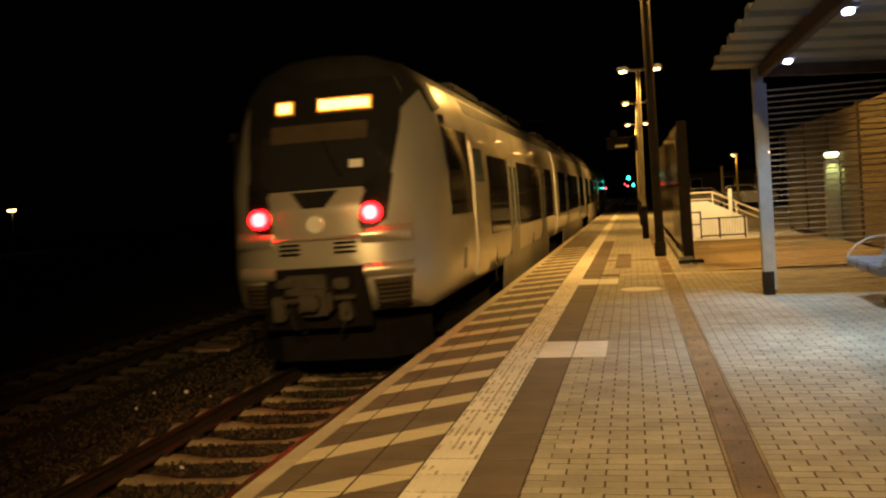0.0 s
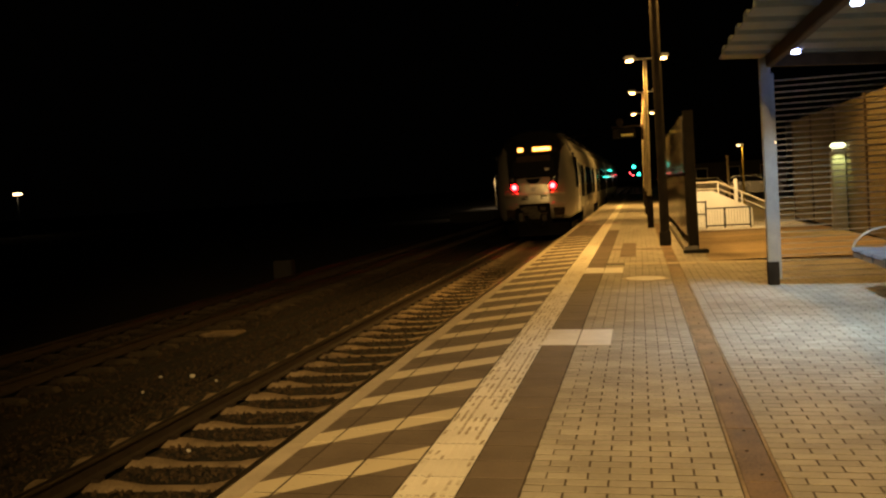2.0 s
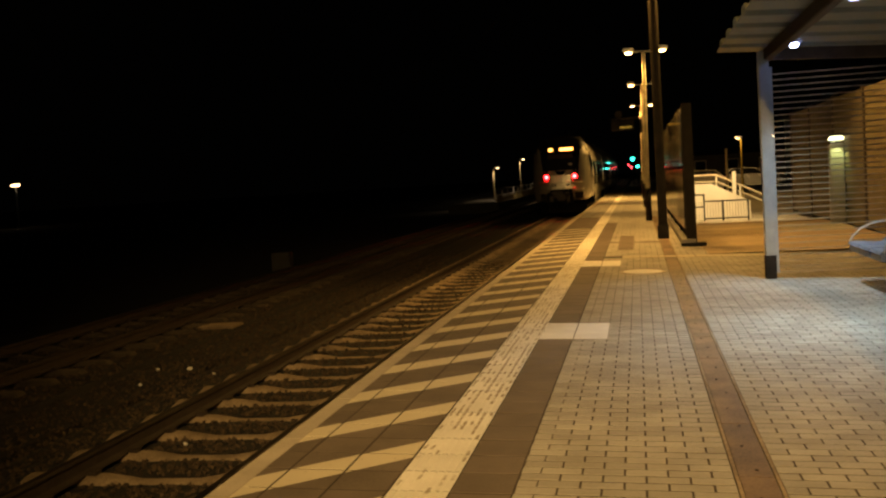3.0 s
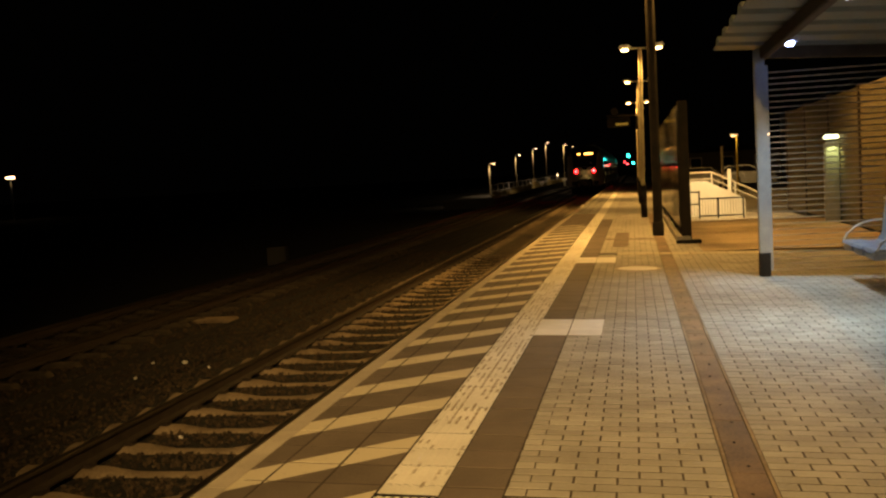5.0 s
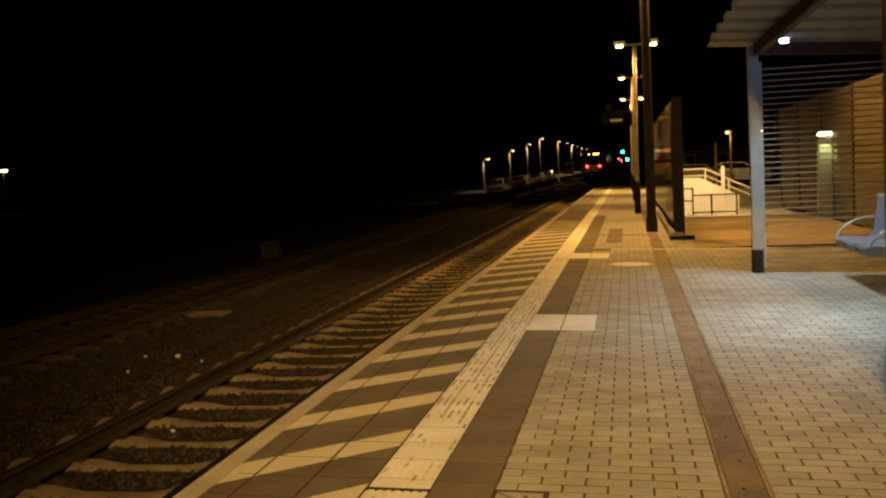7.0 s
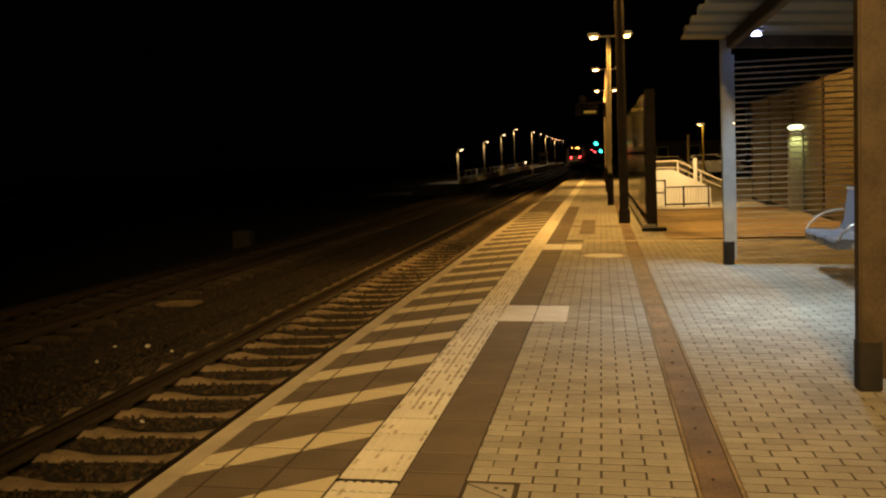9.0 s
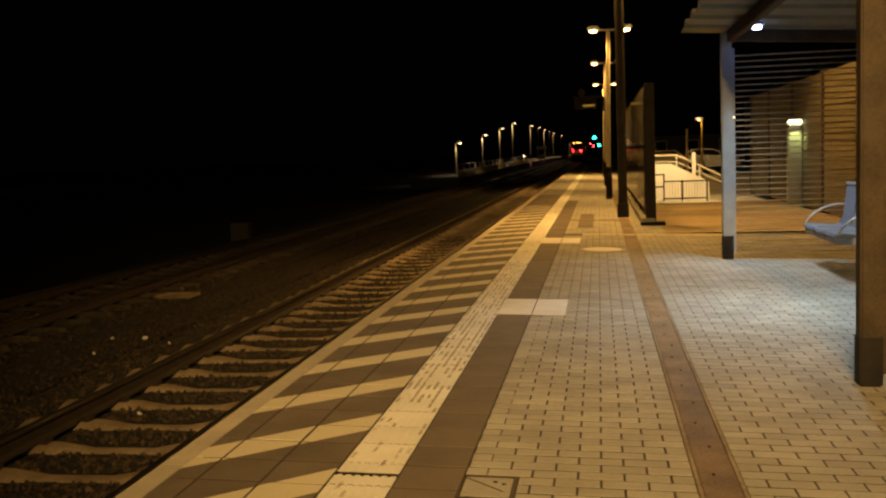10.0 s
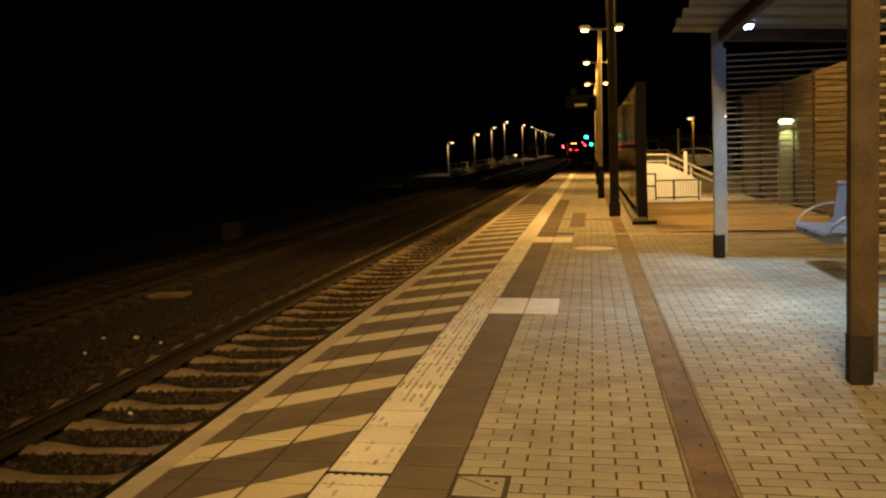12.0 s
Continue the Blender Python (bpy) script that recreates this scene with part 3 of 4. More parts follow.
# ---- noise barrier of timber panels beside the platform ----
def noise_barrier():
    n = thing("noise_barrier", "tall brown timber panel wall behind the shelter", "wall", (0, 0, 0))
    x, ys = 4.8, [31.8 - 3.32 * k for k in range(10)]
    for y in ys:
        part("post", Shape().box(x - 0.06, y - 0.07, -0.16, x + 0.10, y + 0.07, 2.98, 0.012), "bronze", n, "brown steel post")
    plank = Shape().box(-0.03, -1.585, -0.09, 0.03, 1.585, 0.09, 0.012).mesh("plank", M["barrier"])
    for a, c in zip(ys, ys[1:]):
        for k in range(16):
            ob = part("plank", plank, "barrier", n)
            ob.location = (x + random.uniform(-0.006, 0.006), (a + c) / 2, -0.06 + 0.0925 + 0.1865 * k)
    return n


noise_barrier()


def light_column():
    w = thing("light_column", "grey standing light column glowing greenish white at its top", "lamp", (4.58, 23.9, fz(4.5)))
    part("body", Shape().box(-0.17, -0.10, 0.0, 0.17, 0.10, 1.95, 0.03), "grey_panel", w, "grey column body", True)
    part("lens", Shape().box(-0.15, -0.20, 1.99, 0.15, 0.10, 2.11, 0.03), "wall_lamp_glow", w, "glowing lens")
    part("cap", Shape().box(-0.17, -0.22, 2.115, 0.17, 0.12, 2.17, 0.02), "dark_paint", w)
    part("stem", Shape().box(-0.10, 0.02, 1.95, 0.10, 0.10, 2.02), "dark_paint", w)
    return w


light_column()
lamp_light("column_light", "SPOT", (4.58, 23.60, 1.84), 40, (0.85, 0.95, 0.35), 0.04, (4.58, 23.78, 0.9), 100)


# ---- yard beyond: lamp, parked cars, house ----
def yard_lamp():
    x, y = 5.1, 50.0
    l = thing("yard_lamp", "slim yellow lit yard lamp post", "lamp post", (x, y, -0.14))
    part("pole", Shape().tube([(0, 0, 0), (0, 0, 2.9)], 0.055, 10, 0.04), "yellow_paint", l, "", True)
    part("lamp_head", Shape().box(-0.30, -0.1, 2.9, 0.10, 0.1, 3.0, 0.03), "galv", l, "", True)
    part("lens", Shape().box(-0.22, -0.06, 2.872, -0.06, 0.06, 2.897, 0.01), "far_glow", l, "glowing lens")
    return l


yard_lamp()
lamp_light("yard_light", "SPOT", (4.9, 49.8, 2.82), 60, SODIUM, 0.1)


def yard_post():
    p = thing("sign_post", "slim bare grey steel post in the yard", "post", (3.95, 45.0, -0.14))
    part("pole", Shape().tube([(0, 0, 0), (0, 0, 2.35)], 0.06, 10), "pole_steel", p, "", True)
    part("cap", Shape().tube([(0, 0, 2.35), (0, 0, 2.38)], 0.066, 10), "dark_paint", p, "", True)


yard_post()


def parked_car(x, y, turn):
    c = thing("parked_car", "grey parked car at the edge of the dark yard", "car", (x, y, -0.14), "parked cars")
    c.matrix_basis = pose(x, y, -0.15, 0, 0, turn)
    prof = [(-2.1, 0.25), (-2.15, 0.6), (-1.95, 0.85), (-1.1, 0.95), (-0.5, 1.4), (0.9, 1.42), (1.6, 1.0), (2.05, 0.92), (2.15, 0.5), (2.1, 0.25)]
    part("body", Shape().prism(prof, "x", -0.85, 0.85), "car_paint", c)
    part("window_band", Shape().prism([(-0.95, 0.98), (-0.45, 1.34), (0.85, 1.36), (1.4, 1.02)], "x", -0.86, 0.86), "glass", c)
    for sx in (-0.8, 0.8):
        for sy in (-1.3, 1.35):
            part("wheel", Shape().tube([(sx - 0.09, sy, 0.31), (sx + 0.09, sy, 0.31)], 0.31, 14), "rubber", c, "", True)
    return c


parked_car(4.3, 62.0, 80)
parked_car(7.0, 66.0, 85)


def house(x0, y0, x1, y1, h, ridge):
    b = thing("house", "dark rendered house beyond the yard at night", "house", (0, 0, -0.2), "houses")
    part("wall", Shape().box(x0, y0, 0, x1, y1, h), "house", b)
    xm = (x0 + x1) / 2
    part("roof", Shape().prism([(x0 - 0.5, h), (x1 + 0.5, h), (xm, h + ridge)], "y", y0 - 0.4, y1 + 0.4), "underframe", b, "dark pitched roof")
    k = x0 + 1.2
    while k < x1 - 1.5:
        for z in (0.9, 3.4):
            if z + 1.4 < h:
                w = part("window", Shape().box(k, y0 - 0.06, z, k + 1.0, y0 - 0.004, z + 1.3, 0.01), "white_wall", b, "unlit window")
                part("pane", Shape().box(k + 0.08, y0 - 0.075, z + 0.08, k + 0.92, y0 - 0.063, z + 1.22), "glass", w)
        k += 2.6
    return b


house(3.5, 84.0, 13.0, 93.0, 2.6, 0.6)
house(12.0, 74.0, 24.0, 84.0, 5.2, 2.6)


# ---- hanging train indicator ----
def indicator():
    x, y = -0.45, 40.0
    d = thing("train_indicator", "dark hanging train indicator with a small yellow lit panel", "sign", (0, y, 0))
    part("arm", Shape().box(-0.95, -0.04, 3.55, 0.30, 0.04, 3.63, 0.01), "dark_paint", d)
    part("housing", Shape().box(-0.92, -0.10, 3.13, -0.0, 0.10, 3.52, 0.02), "dark_paint", d)
    part("panel", Shape().box(-0.58, -0.112, 3.20, -0.10, -0.103, 3.29), "yellow_panel", d, "yellow lit panel")
    part("strut", Shape().box(0.20, -0.05, 3.0, 0.30, 0.05, 3.54), "dark_paint", d)
    part("clock", Shape().tube([(-0.62, -0.06, 3.78), (-0.62, 0.06, 3.78)], 0.15, 16), "dark_paint", d, "round dark clock", True)
    return d


indicator()


# ---- signals at the platform end ----
def signal(x, y, z, h, lamps):
    s = thing("railway_signal", "railway colour light signal showing green", "signal", (x, y, RAIL), "signals")
    part("mast", Shape().tube([(0, 0, 0), (0, 0, h)], 0.08, 8), "dark_paint", s)
    part("screen", Shape().box(-0.38, 0.0, h - 0.7, 0.38, 0.10, h + 0.6, 0.05), "dark_paint", s, "black signal screen")
    for dx, dz, r, m in lamps:
        part("lens", Shape().tube([(dx, -0.09, h + dz), (dx, -0.005, h + dz)], r, 14), m, s, "glowing green lens" if m == "green_glow" else "glowing red lens")
    return s


signal(-0.60, 150.0, 0, 3.85, ((0, 0, 0.24, "green_glow"),))
signal(0.10, 151.0, 0, 2.70, ((0, 0, 0.20, "green_glow"), (-0.9, -0.1, 0.12, "red_signal"), (-1.3, 0.25, 0.10, "red_signal")))


def far_signal():
    s = thing("railway_signal", "distant railway signal showing red between the tracks", "signal", (-6.3, 230.0, RAIL), "signals")
    part("mast", Shape().tube([(0, 0, 0), (0, 0, 2.7)], 0.07, 8), "dark_paint", s)
    part("screen", Shape().box(-0.35, 0.0, 2.3, 0.35, 0.1, 3.2, 0.05), "dark_paint", s, "black signal screen")
    part("lens", Shape().tube([(0, -0.09, 2.78), (0, -0.005, 2.78)], 0.26, 14), "red_signal", s, "glowing red lens")


far_signal()


# ---- the other platform, its path, lamps and rails ----
other = setting("platform_other", Shape().box(-16, 150, -1.1, XF - 1.68, 420, 0.0), "concrete", "concrete platform of the opposite side")
setting("path_other", Shape().prism([(74, -1.1), (150, -1.1), (150, -0.05), (74, -0.30)], "x", -14.5, XF - 1.9), "asphalt", "asphalt ramp path rising to the opposite platform")


def other_lamp(x, y, base, top, lit):
    l = thing("street_lamp", "slender single-headed lamp of the opposite platform", "lamp post", (x, y, base), "opposite platform lamps")
    h = top - base
    part("pole", Shape().tube([(-0.42, 0, 0), (-0.42, 0, h - 0.15), (-0.3, 0, h)], 0.06, 8), "pole_steel", l, "", True)
    part("lamp_head", Shape().box(-0.34, -0.12, h + 0.02, 0.18, 0.12, h + 0.10, 0.025), "galv", l)
    part("lens", Shape().box(-0.13, -0.13, h - 0.06, 0.13, 0.11, h + 0.012, 0.03), "far_glow", l, "glowing lens")
    if lit:
        lamp_light("far_sodium_light", "SPOT", (x, y - 0.3, top - 0.15), lit, (1.0, 0.68, 0.36), 0.1)


for y, top, lit in ((85, 2.50, 260), (105, 3.50, 420), (124, 4.57, 620), (143, 5.80, 900), (181, 6.3, 1500), (204, 6.45, 0), (226, 6.45, 1500), (250, 6.5, 0), (272, 6.45, 1500), (299, 6.5, 0), (325, 6.5, 0)):
    other_lamp(-12.0, y, -0.30 + 0.25 * (y - 74) / 76 if y < 150 else 0.0, top, lit)


def path_railing():
    r = thing("path_railing", "galvanised railing along the lit ramp path", "railing", (0, 0, 0))
    for k in range(20):
        y = 76 + k * 3.7
        z = -0.30 + 0.25 * (y - 74) / 76
        part("post", Shape().box(-11.03, y - 0.04, z, -10.97, y + 0.04, z + 1.05), "galv", r)
    for dz in (0.5, 1.0):
        part("rail", Shape().tube([(-11, 76, -0.29 + dz), (-11, 146.3, -0.06 + dz)], 0.03, 6), "galv", r)
    return r


path_railing()


def bollards():
    for y in (108.0, 110.5, 129.0):
        z = -0.30 + 0.25 * (y - 74) / 76
        b = thing("bollard", "short yellow painted bollard beside the ramp path", "bollard", (-10.9, y, z), "bollards beside the ramp path")
        part("post", Shape().tube([(0, 0, -0.3), (0, 0, 0.95), (0, 0, 1.0)], 0.10, 10), "yellow_paint", b, "", True)
        part("band", Shape().tube([(0, 0, 0.75), (0, 0, 0.87)], 0.106, 10), "white_paint", b, "white reflective band", True)


bollards()


def dry_grass():
    """Uneven tufts of dry grass and weeds along the edge of the ramp path."""
    rnd = random.Random(21)
    s = Shape()
    for k in range(420):
        y = rnd.uniform(75, 149)
        if rnd.random() > 0.45 + 0.5 * math.sin(y * 0.55) * math.sin(y * 0.21 + 1):
            continue
        x, z = rnd.uniform(-10.85, -10.55), -0.34 + 0.25 * (y - 74) / 76
        tall = rnd.uniform(0.2, 0.95)
        for i in range(9):
            a, lean = rnd.uniform(0, 6.28), rnd.uniform(0.05, 0.4) * tall
            bx, by = x + rnd.uniform(-0.1, 0.1), y + rnd.uniform(-0.2, 0.2)
            w = rnd.uniform(0.012, 0.03)
            h = tall * rnd.uniform(0.5, 1.0)
            tip = (bx + lean * math.cos(a), by + lean * math.sin(a), z + h)
            s.add([(bx - w, by, z), (bx + w, by, z), (bx + lean * 0.4 * math.cos(a) + w, by + lean * 0.4 * math.sin(a), z + h * 0.6), tip], [(0, 1, 2), (0, 2, 3)])
    return s


tagged(part("dry_grass", dry_grass(), "dry_grass"), "tufts of dry yellow grass along the ramp path", "grass", kind="stuff")


def far_cabin():
    c = thing("platform_cabin", "small pale shelter cabin on the opposite platform", "shelter", (-12.8, 222, 0))
    part("wall", Shape().box(-0.9, -2, 0, 0.9, 2, 2.5, 0.03), "white_wall", c)
    part("roof", Shape().box(-1.1, -2.3, 2.5, 1.1, 2.3, 2.7, 0.03), "galv", c)
    part("window", Shape().box(-0.7, -2.02, 0.9, 0.7, -2.003, 2.0), "glass", c)
    return c


far_cabin()


def low_lamp():
    l = thing("bollard_lamp", "low lit bollard lamp at the head of the ramp path", "lamp", (-11.2, 148.0, -0.06))
    part("post", Shape().tube([(0, 0, 0), (0, 0, 0.85)], 0.09, 10), "galv", l, "", True)
    part("lens", Shape().tube([(0, 0, 0.85), (0, 0, 1.12)], 0.12, 12), "far_glow", l, "glowing lens", True)
    part("cap", Shape().tube([(0, 0, 1.12), (0, 0, 1.18)], 0.14, 12), "galv", l, "", True)


low_lamp()


def far_lamp():
    l = thing("street_lamp", "lone distant street lamp glowing in the dark", "lamp post", (-84, 120, -1.05))
    part("pole", Shape().tube([(0, 0, 0), (0, 0, 5.8)], 0.09, 8, 0.06), "galv", l)
    part("lens", Shape().box(-0.62, -0.3, 5.75, 0.62, 0.3, 6.05, 0.1), "far_glow", l, "glowing lamp head")


far_lamp()


def cable_box():
    b = thing("cable_cabinet", "grey lineside cable cabinet beyond the tracks", "cabinet", (-10.97, 28.5, -1.05))
    part("body", Shape().box(-0.30, -0.18, 0, 0.30, 0.18, 0.68, 0.025), "cabinet_grey", b)
    part("door", Shape().box(-0.27, -0.20, 0.06, 0.27, -0.183, 0.63, 0.01), "cabinet_grey", b)


cable_box()


# ---- overhead line ----
span = thing("span_wire", "thin steel span wire from mast to mast across the tracks", "cable", (0, 0, 0))
part("wire", Shape().tube([(0.5, 21.17, 8.4), (-3.8, 33.0, 7.5), (-11.6, 56.0, 6.2)], 0.010, 5), "mast", span)


# ---- the departing train; its tail is at y = 0, rail level at z = 0 ----
HALF = [(0.0, 0.74), (1.22, 0.74), (1.36, 0.84), (1.43, 1.05), (1.46, 1.30), (1.46, 2.40), (1.43, 2.90), (1.37, 3.25), (1.22, 3.58), (0.94, 3.84), (0.50, 3.98), (0.0, 4.02)]
RING = HALF + [(-x, z) for x, z in HALF[-2:0:-1]]


def nose(x, z, g=0.8):
    """How far the tail's skin lies behind the foremost point."""
    y = 0.42 * max(0.0, z - 2.05) + 0.10 * max(0.0, 1.25 - z)
    return y + 0.78 * (min(abs(x), 1.46) / 1.46) ** 3.6 + 0.22 * g ** 8


def car_section(y0, y1, tail, head):
    s = Shape()
    rings = []
    if tail:
        for g in (0.02, 0.25, 0.45, 0.62, 0.76, 0.87, 0.95, 1.0):
            ring = []
            for x, z in RING:
                px, pz = x * g, 1.75 + (z - 1.75) * g
                ring.append((px, y0 + nose(px, pz, g), pz))
            rings.append(ring)
        for y in (2.6, 4.0):
            rings.append([(x, y0 + y, z) for x, z in RING])
    else:
        rings.append([(x, y0, z) for x, z in RING])
    rings.append([(x, y1 - (2.6 if head else 0), z) for x, z in RING])
    if head:
        for g in (1.0, 0.87, 0.62, 0.25, 0.02):
            rings.append([(x * g, y1 - nose(x * g, 1.75 + (z - 1.75) * g, g), 1.75 + (z - 1.75) * g) for x, z in RING])
    n = len(RING)
    v = [p for r in rings for p in r]
    f = [(i * n + k, i * n + (k + 1) % n, (i + 1) * n + (k + 1) % n, (i + 1) * n + k) for i in range(len(rings) - 1) for k in range(n)]
    f += [tuple(range(n)), tuple((len(rings) - 1) * n + k for k in range(n))]
    return s.add(v, f)


def patch(outline, off=0.012, n=6, thick=0.02, bulge=0.0):
    """A panel that follows the tail's skin: left and right edges given at rising heights."""
    rows_f, rows_b = [], []
    for (z0, a0, b0), (z1, a1, b1) in zip(outline, outline[1:]):
        for i in range(n + 1):
            t = i / n
            z, a, b = z0 + (z1 - z0) * t, a0 + (a1 - a0) * t, b0 + (b1 - b0) * t
            if i == 0 and rows_f:
                continue
            xs = [a + (b - a) * k / 10 for k in range(11)]
            swell = bulge * math.sin(math.pi * (z - outline[0][0]) / (outline[-1][0] - outline[0][0]))
            rows_f.append([(x, nose(x, z) - off - 0.05 - swell, z) for x in xs])
            rows_b.append([(x, nose(x, z) - off - 0.05 + thick + 0.05, z) for x in xs])
    s = Shape().grid(rows_f)
    s.grid(rows_b)
    for edge in ([r[0] for r in rows_f], [r[-1] for r in rows_f], rows_f[0], rows_f[-1]):
        back = [(x, y + thick + 0.05, z) for x, y, z in edge]
        s.grid([edge, back])
    return s


def side_panel(x, y0, y1, z0, z1, out=0.012, lean=0.0):
    s = Shape()
    d = 1 if x > 0 else -1
    def xx(z):
        if z < 1.05:
            return 1.38 + 0.05 * (z - 0.4) / 0.65
        for (xa, za), (xb, zb) in zip(HALF, HALF[1:]):
            if za <= z <= zb and zb > za:
                return xa + (xb - xa) * (z - za) / (zb - za)
        return 1.46
    zs = [z0 + (z1 - z0) * k / 5 for k in range(6)]
    front = [[(d * (xx(z) + out), y, z) for y in (y0, y1)] for z in zs]
    back = [[(d * (xx(z) - 0.02), y, z) for y in (y0, y1)] for z in zs]
    s.grid(front)
    s.grid(back)
    s.grid([[r[0] for r in front], [r[0] for r in back]])
    s.grid([[r[1] for r in front], [r[1] for r in back]])
    s.grid([front[0], back[0]])
    s.grid([front[-1], back[-1]])
    return s


def train():
    t = thing("train", "silver four-car electric commuter train with red tail lights", "train", (XC, 10.0, RAIL))
    cuts = (0.0, 18.4, 36.2, 54.0, 72.4)
    bodies = []
    for k in range(4):
        body = part("car_body", car_section(cuts[k] + (0.35 if k else 0), cuts[k + 1] - (0.35 if k < 3 else 0), k == 0, k == 3), "silver", t, "silver painted car body with a dark roof", True)
        body.data.materials.append(M["train_roof"])
        for face in body.data.polygons:
            if face.center.z > (3.30 if k == 0 and face.center.y < 1.3 else 3.44):
                face.material_index = 1
        bodies.append(body)
        y0, y1 = cuts[k] + (4.6 if k == 0 else 1.2), cuts[k + 1] - (3.4 if k == 3 else 1.2)
        for d in (-1, 1):
            roof_band = side_panel(d, y0 - 1.2, y1 + 0.5, 3.34, 3.80, 0.006)
            part("roof_edge", roof_band, "train_roof", body, "dark grey roof edge", True)
            part("skirt", side_panel(d, y0 + 1.6, y1 - 1.6, 0.40, 0.95, 0.010), "grey_panel", body, "grey lower skirt", True)
            # windows between two double doors
            span = y1 - y0
            doors = (y0 + span * 0.26, y0 + span * 0.76)
            for c in doors:
                for s in (-0.66, 0.02):
                    leaf = part("door_leaf", side_panel(d, c + s, c + s + 0.64, 0.62, 2.78, 0.016), "grey_panel", body, "grey sliding door leaf", True)
                    part("door_window", side_panel(d, c + s + 0.12, c + s + 0.52, 1.45, 2.62, 0.022), "pale_glass", leaf, "pale reflecting door window")
            edges = [y0, doors[0] - 0.8, doors[0] + 0.8, doors[1] - 0.8, doors[1] + 0.8, y1]
            for a, b in ((edges[0], edges[1]), (edges[2], edges[3]), (edges[4], edges[5])):
                count = max(1, round((b - a) / 1.7))
                for i in range(count):
                    w0 = a + (b - a) * i / count + 0.025
                    w1 = a + (b - a) * (i + 1) / count - 0.025
                    part("window", side_panel(d, w0, w1, 1.45, 2.74, 0.014), "glass", body, "dark reflecting side window", True)
        for y in (y0 + 2.5, (y0 + y1) / 2, y1 - 2.5):
            unit = Shape().box(-0.85, y - 1.4, 3.92, 0.80, y + 1.4, 4.12, 0.06)
            part("roof_unit", unit, "train_roof", body, "dark roof equipment box")
        part("underframe", Shape().box(-1.15, cuts[k] + (2.2 if k == 0 else 0.4), 0.22, 1.15, cuts[k + 1] - (2.2 if k == 3 else 0.4), 0.50, 0.03), "underframe", body, "black underframe")
    for y in cuts[1:4]:
        g = Shape()
        rings = []
        for i in range(9):
            q = 0.93 if i % 2 else 0.88
            rings.append([(x * q, y - 0.36 + 0.09 * i, 0.2 + z * 0.92) for x, z in RING])
        n = len(RING)
        g.add([p for r in rings for p in r], [(i * n + k, i * n + (k + 1) % n, (i + 1) * n + (k + 1) % n, (i + 1) * n + k) for i in range(8) for k in range(n)])
        part("gangway_bellows", g, "rubber", t, "black ribbed gangway bellows")
    for y in (4.3, *cuts[1:4], 68.1):
        bogie = part("bogie", Shape().box(-1.02, y - 1.7, 0.30, -0.80, y + 1.7, 0.66, 0.05).box(0.80, y - 1.7, 0.30, 1.02, y + 1.7, 0.66, 0.05).box(-0.8, y - 0.25, 0.35, 0.8, y + 0.25, 0.6, 0.03), "underframe", t, "dark bogie frame")
        for a in (-1.2, 1.2):
            for x in (-0.7525, 0.7525):
                part("wheel", Shape().tube([(x - 0.07, y + a, 0.42), (x + 0.07, y + a, 0.42)], 0.42, 24), "rail", bogie, "steel wheel", True)
    tail = bodies[0]
    # black mask, windscreen and displays
    part("mask", patch([(2.22, -0.58, 0.58), (2.40, -0.92, 0.90), (3.0, -1.0, 0.98), (3.45, -1.02, 1.0), (3.66, -0.92, 0.90)], 0.004), "train_black", tail, "glossy black front mask", True)
    part("windscreen", patch([(2.30, -0.58, 0.58), (2.45, -0.76, 0.76), (2.98, -0.76, 0.76)], 0.022), "glass", tail, "dark windscreen", True)
    part("sun_blind", patch([(2.88, -0.62, 0.62), (3.10, -0.62, 0.62)], 0.034), "bronze", tail, "brown-grey blind behind the windscreen", True)
    line = part("line_display", patch([(3.25, -0.57, -0.35), (3.42, -0.57, -0.35)], 0.034, 3), "display_dim", tail, "glowing amber line display")
    for a in (-0.545, -0.455):
        part("character_bar", patch([(3.275, a, a + 0.075), (3.395, a, a + 0.075)], 0.045, 2), "display_glow", line)
    sign = part("destination_display", patch([(3.25, -0.02, 0.66), (3.42, -0.02, 0.66)], 0.034, 3), "display_dim", tail, "glowing amber destination display")
    for k in range(9):
        a = 0.005 + 0.071 * k
        part("character_bar", patch([(3.275, a, a + 0.058), (3.39 if k % 3 else 3.40, a, a + 0.058)], 0.045, 2), "display_glow", sign)
    part("wiper", patch([(2.42, 0.30, 0.34), (2.88, 0.05, 0.09)], 0.05, 4), "train_black", tail, "windscreen wiper")
    part("note", patch([(2.52, 0.42, 0.58), (2.62, 0.42, 0.58)], 0.03, 2), "white_paint", tail, "small white notice in the windscreen")
    # light front panel under the windscreen with a plain round emblem
    part("front_panel", patch([(1.62, -0.60, 0.60), (1.95, -0.56, 0.56), (2.28, -0.60, 0.60)], 0.006), "silver", tail, "pale front panel", True)
    part("panel_notch", patch([(2.06, -0.14, 0.14), (2.26, -0.30, 0.30)], 0.024), "train_black", tail, "black notch under the windscreen", True)
    ring = Shape().tube([(0.0, nose(0, 1.86) - 0.085, 1.86), (0.0, nose(0, 1.86) - 0.05, 1.86)], 0.105, 20)
    part("emblem", ring, "white_paint", tail, "round pale emblem", True)
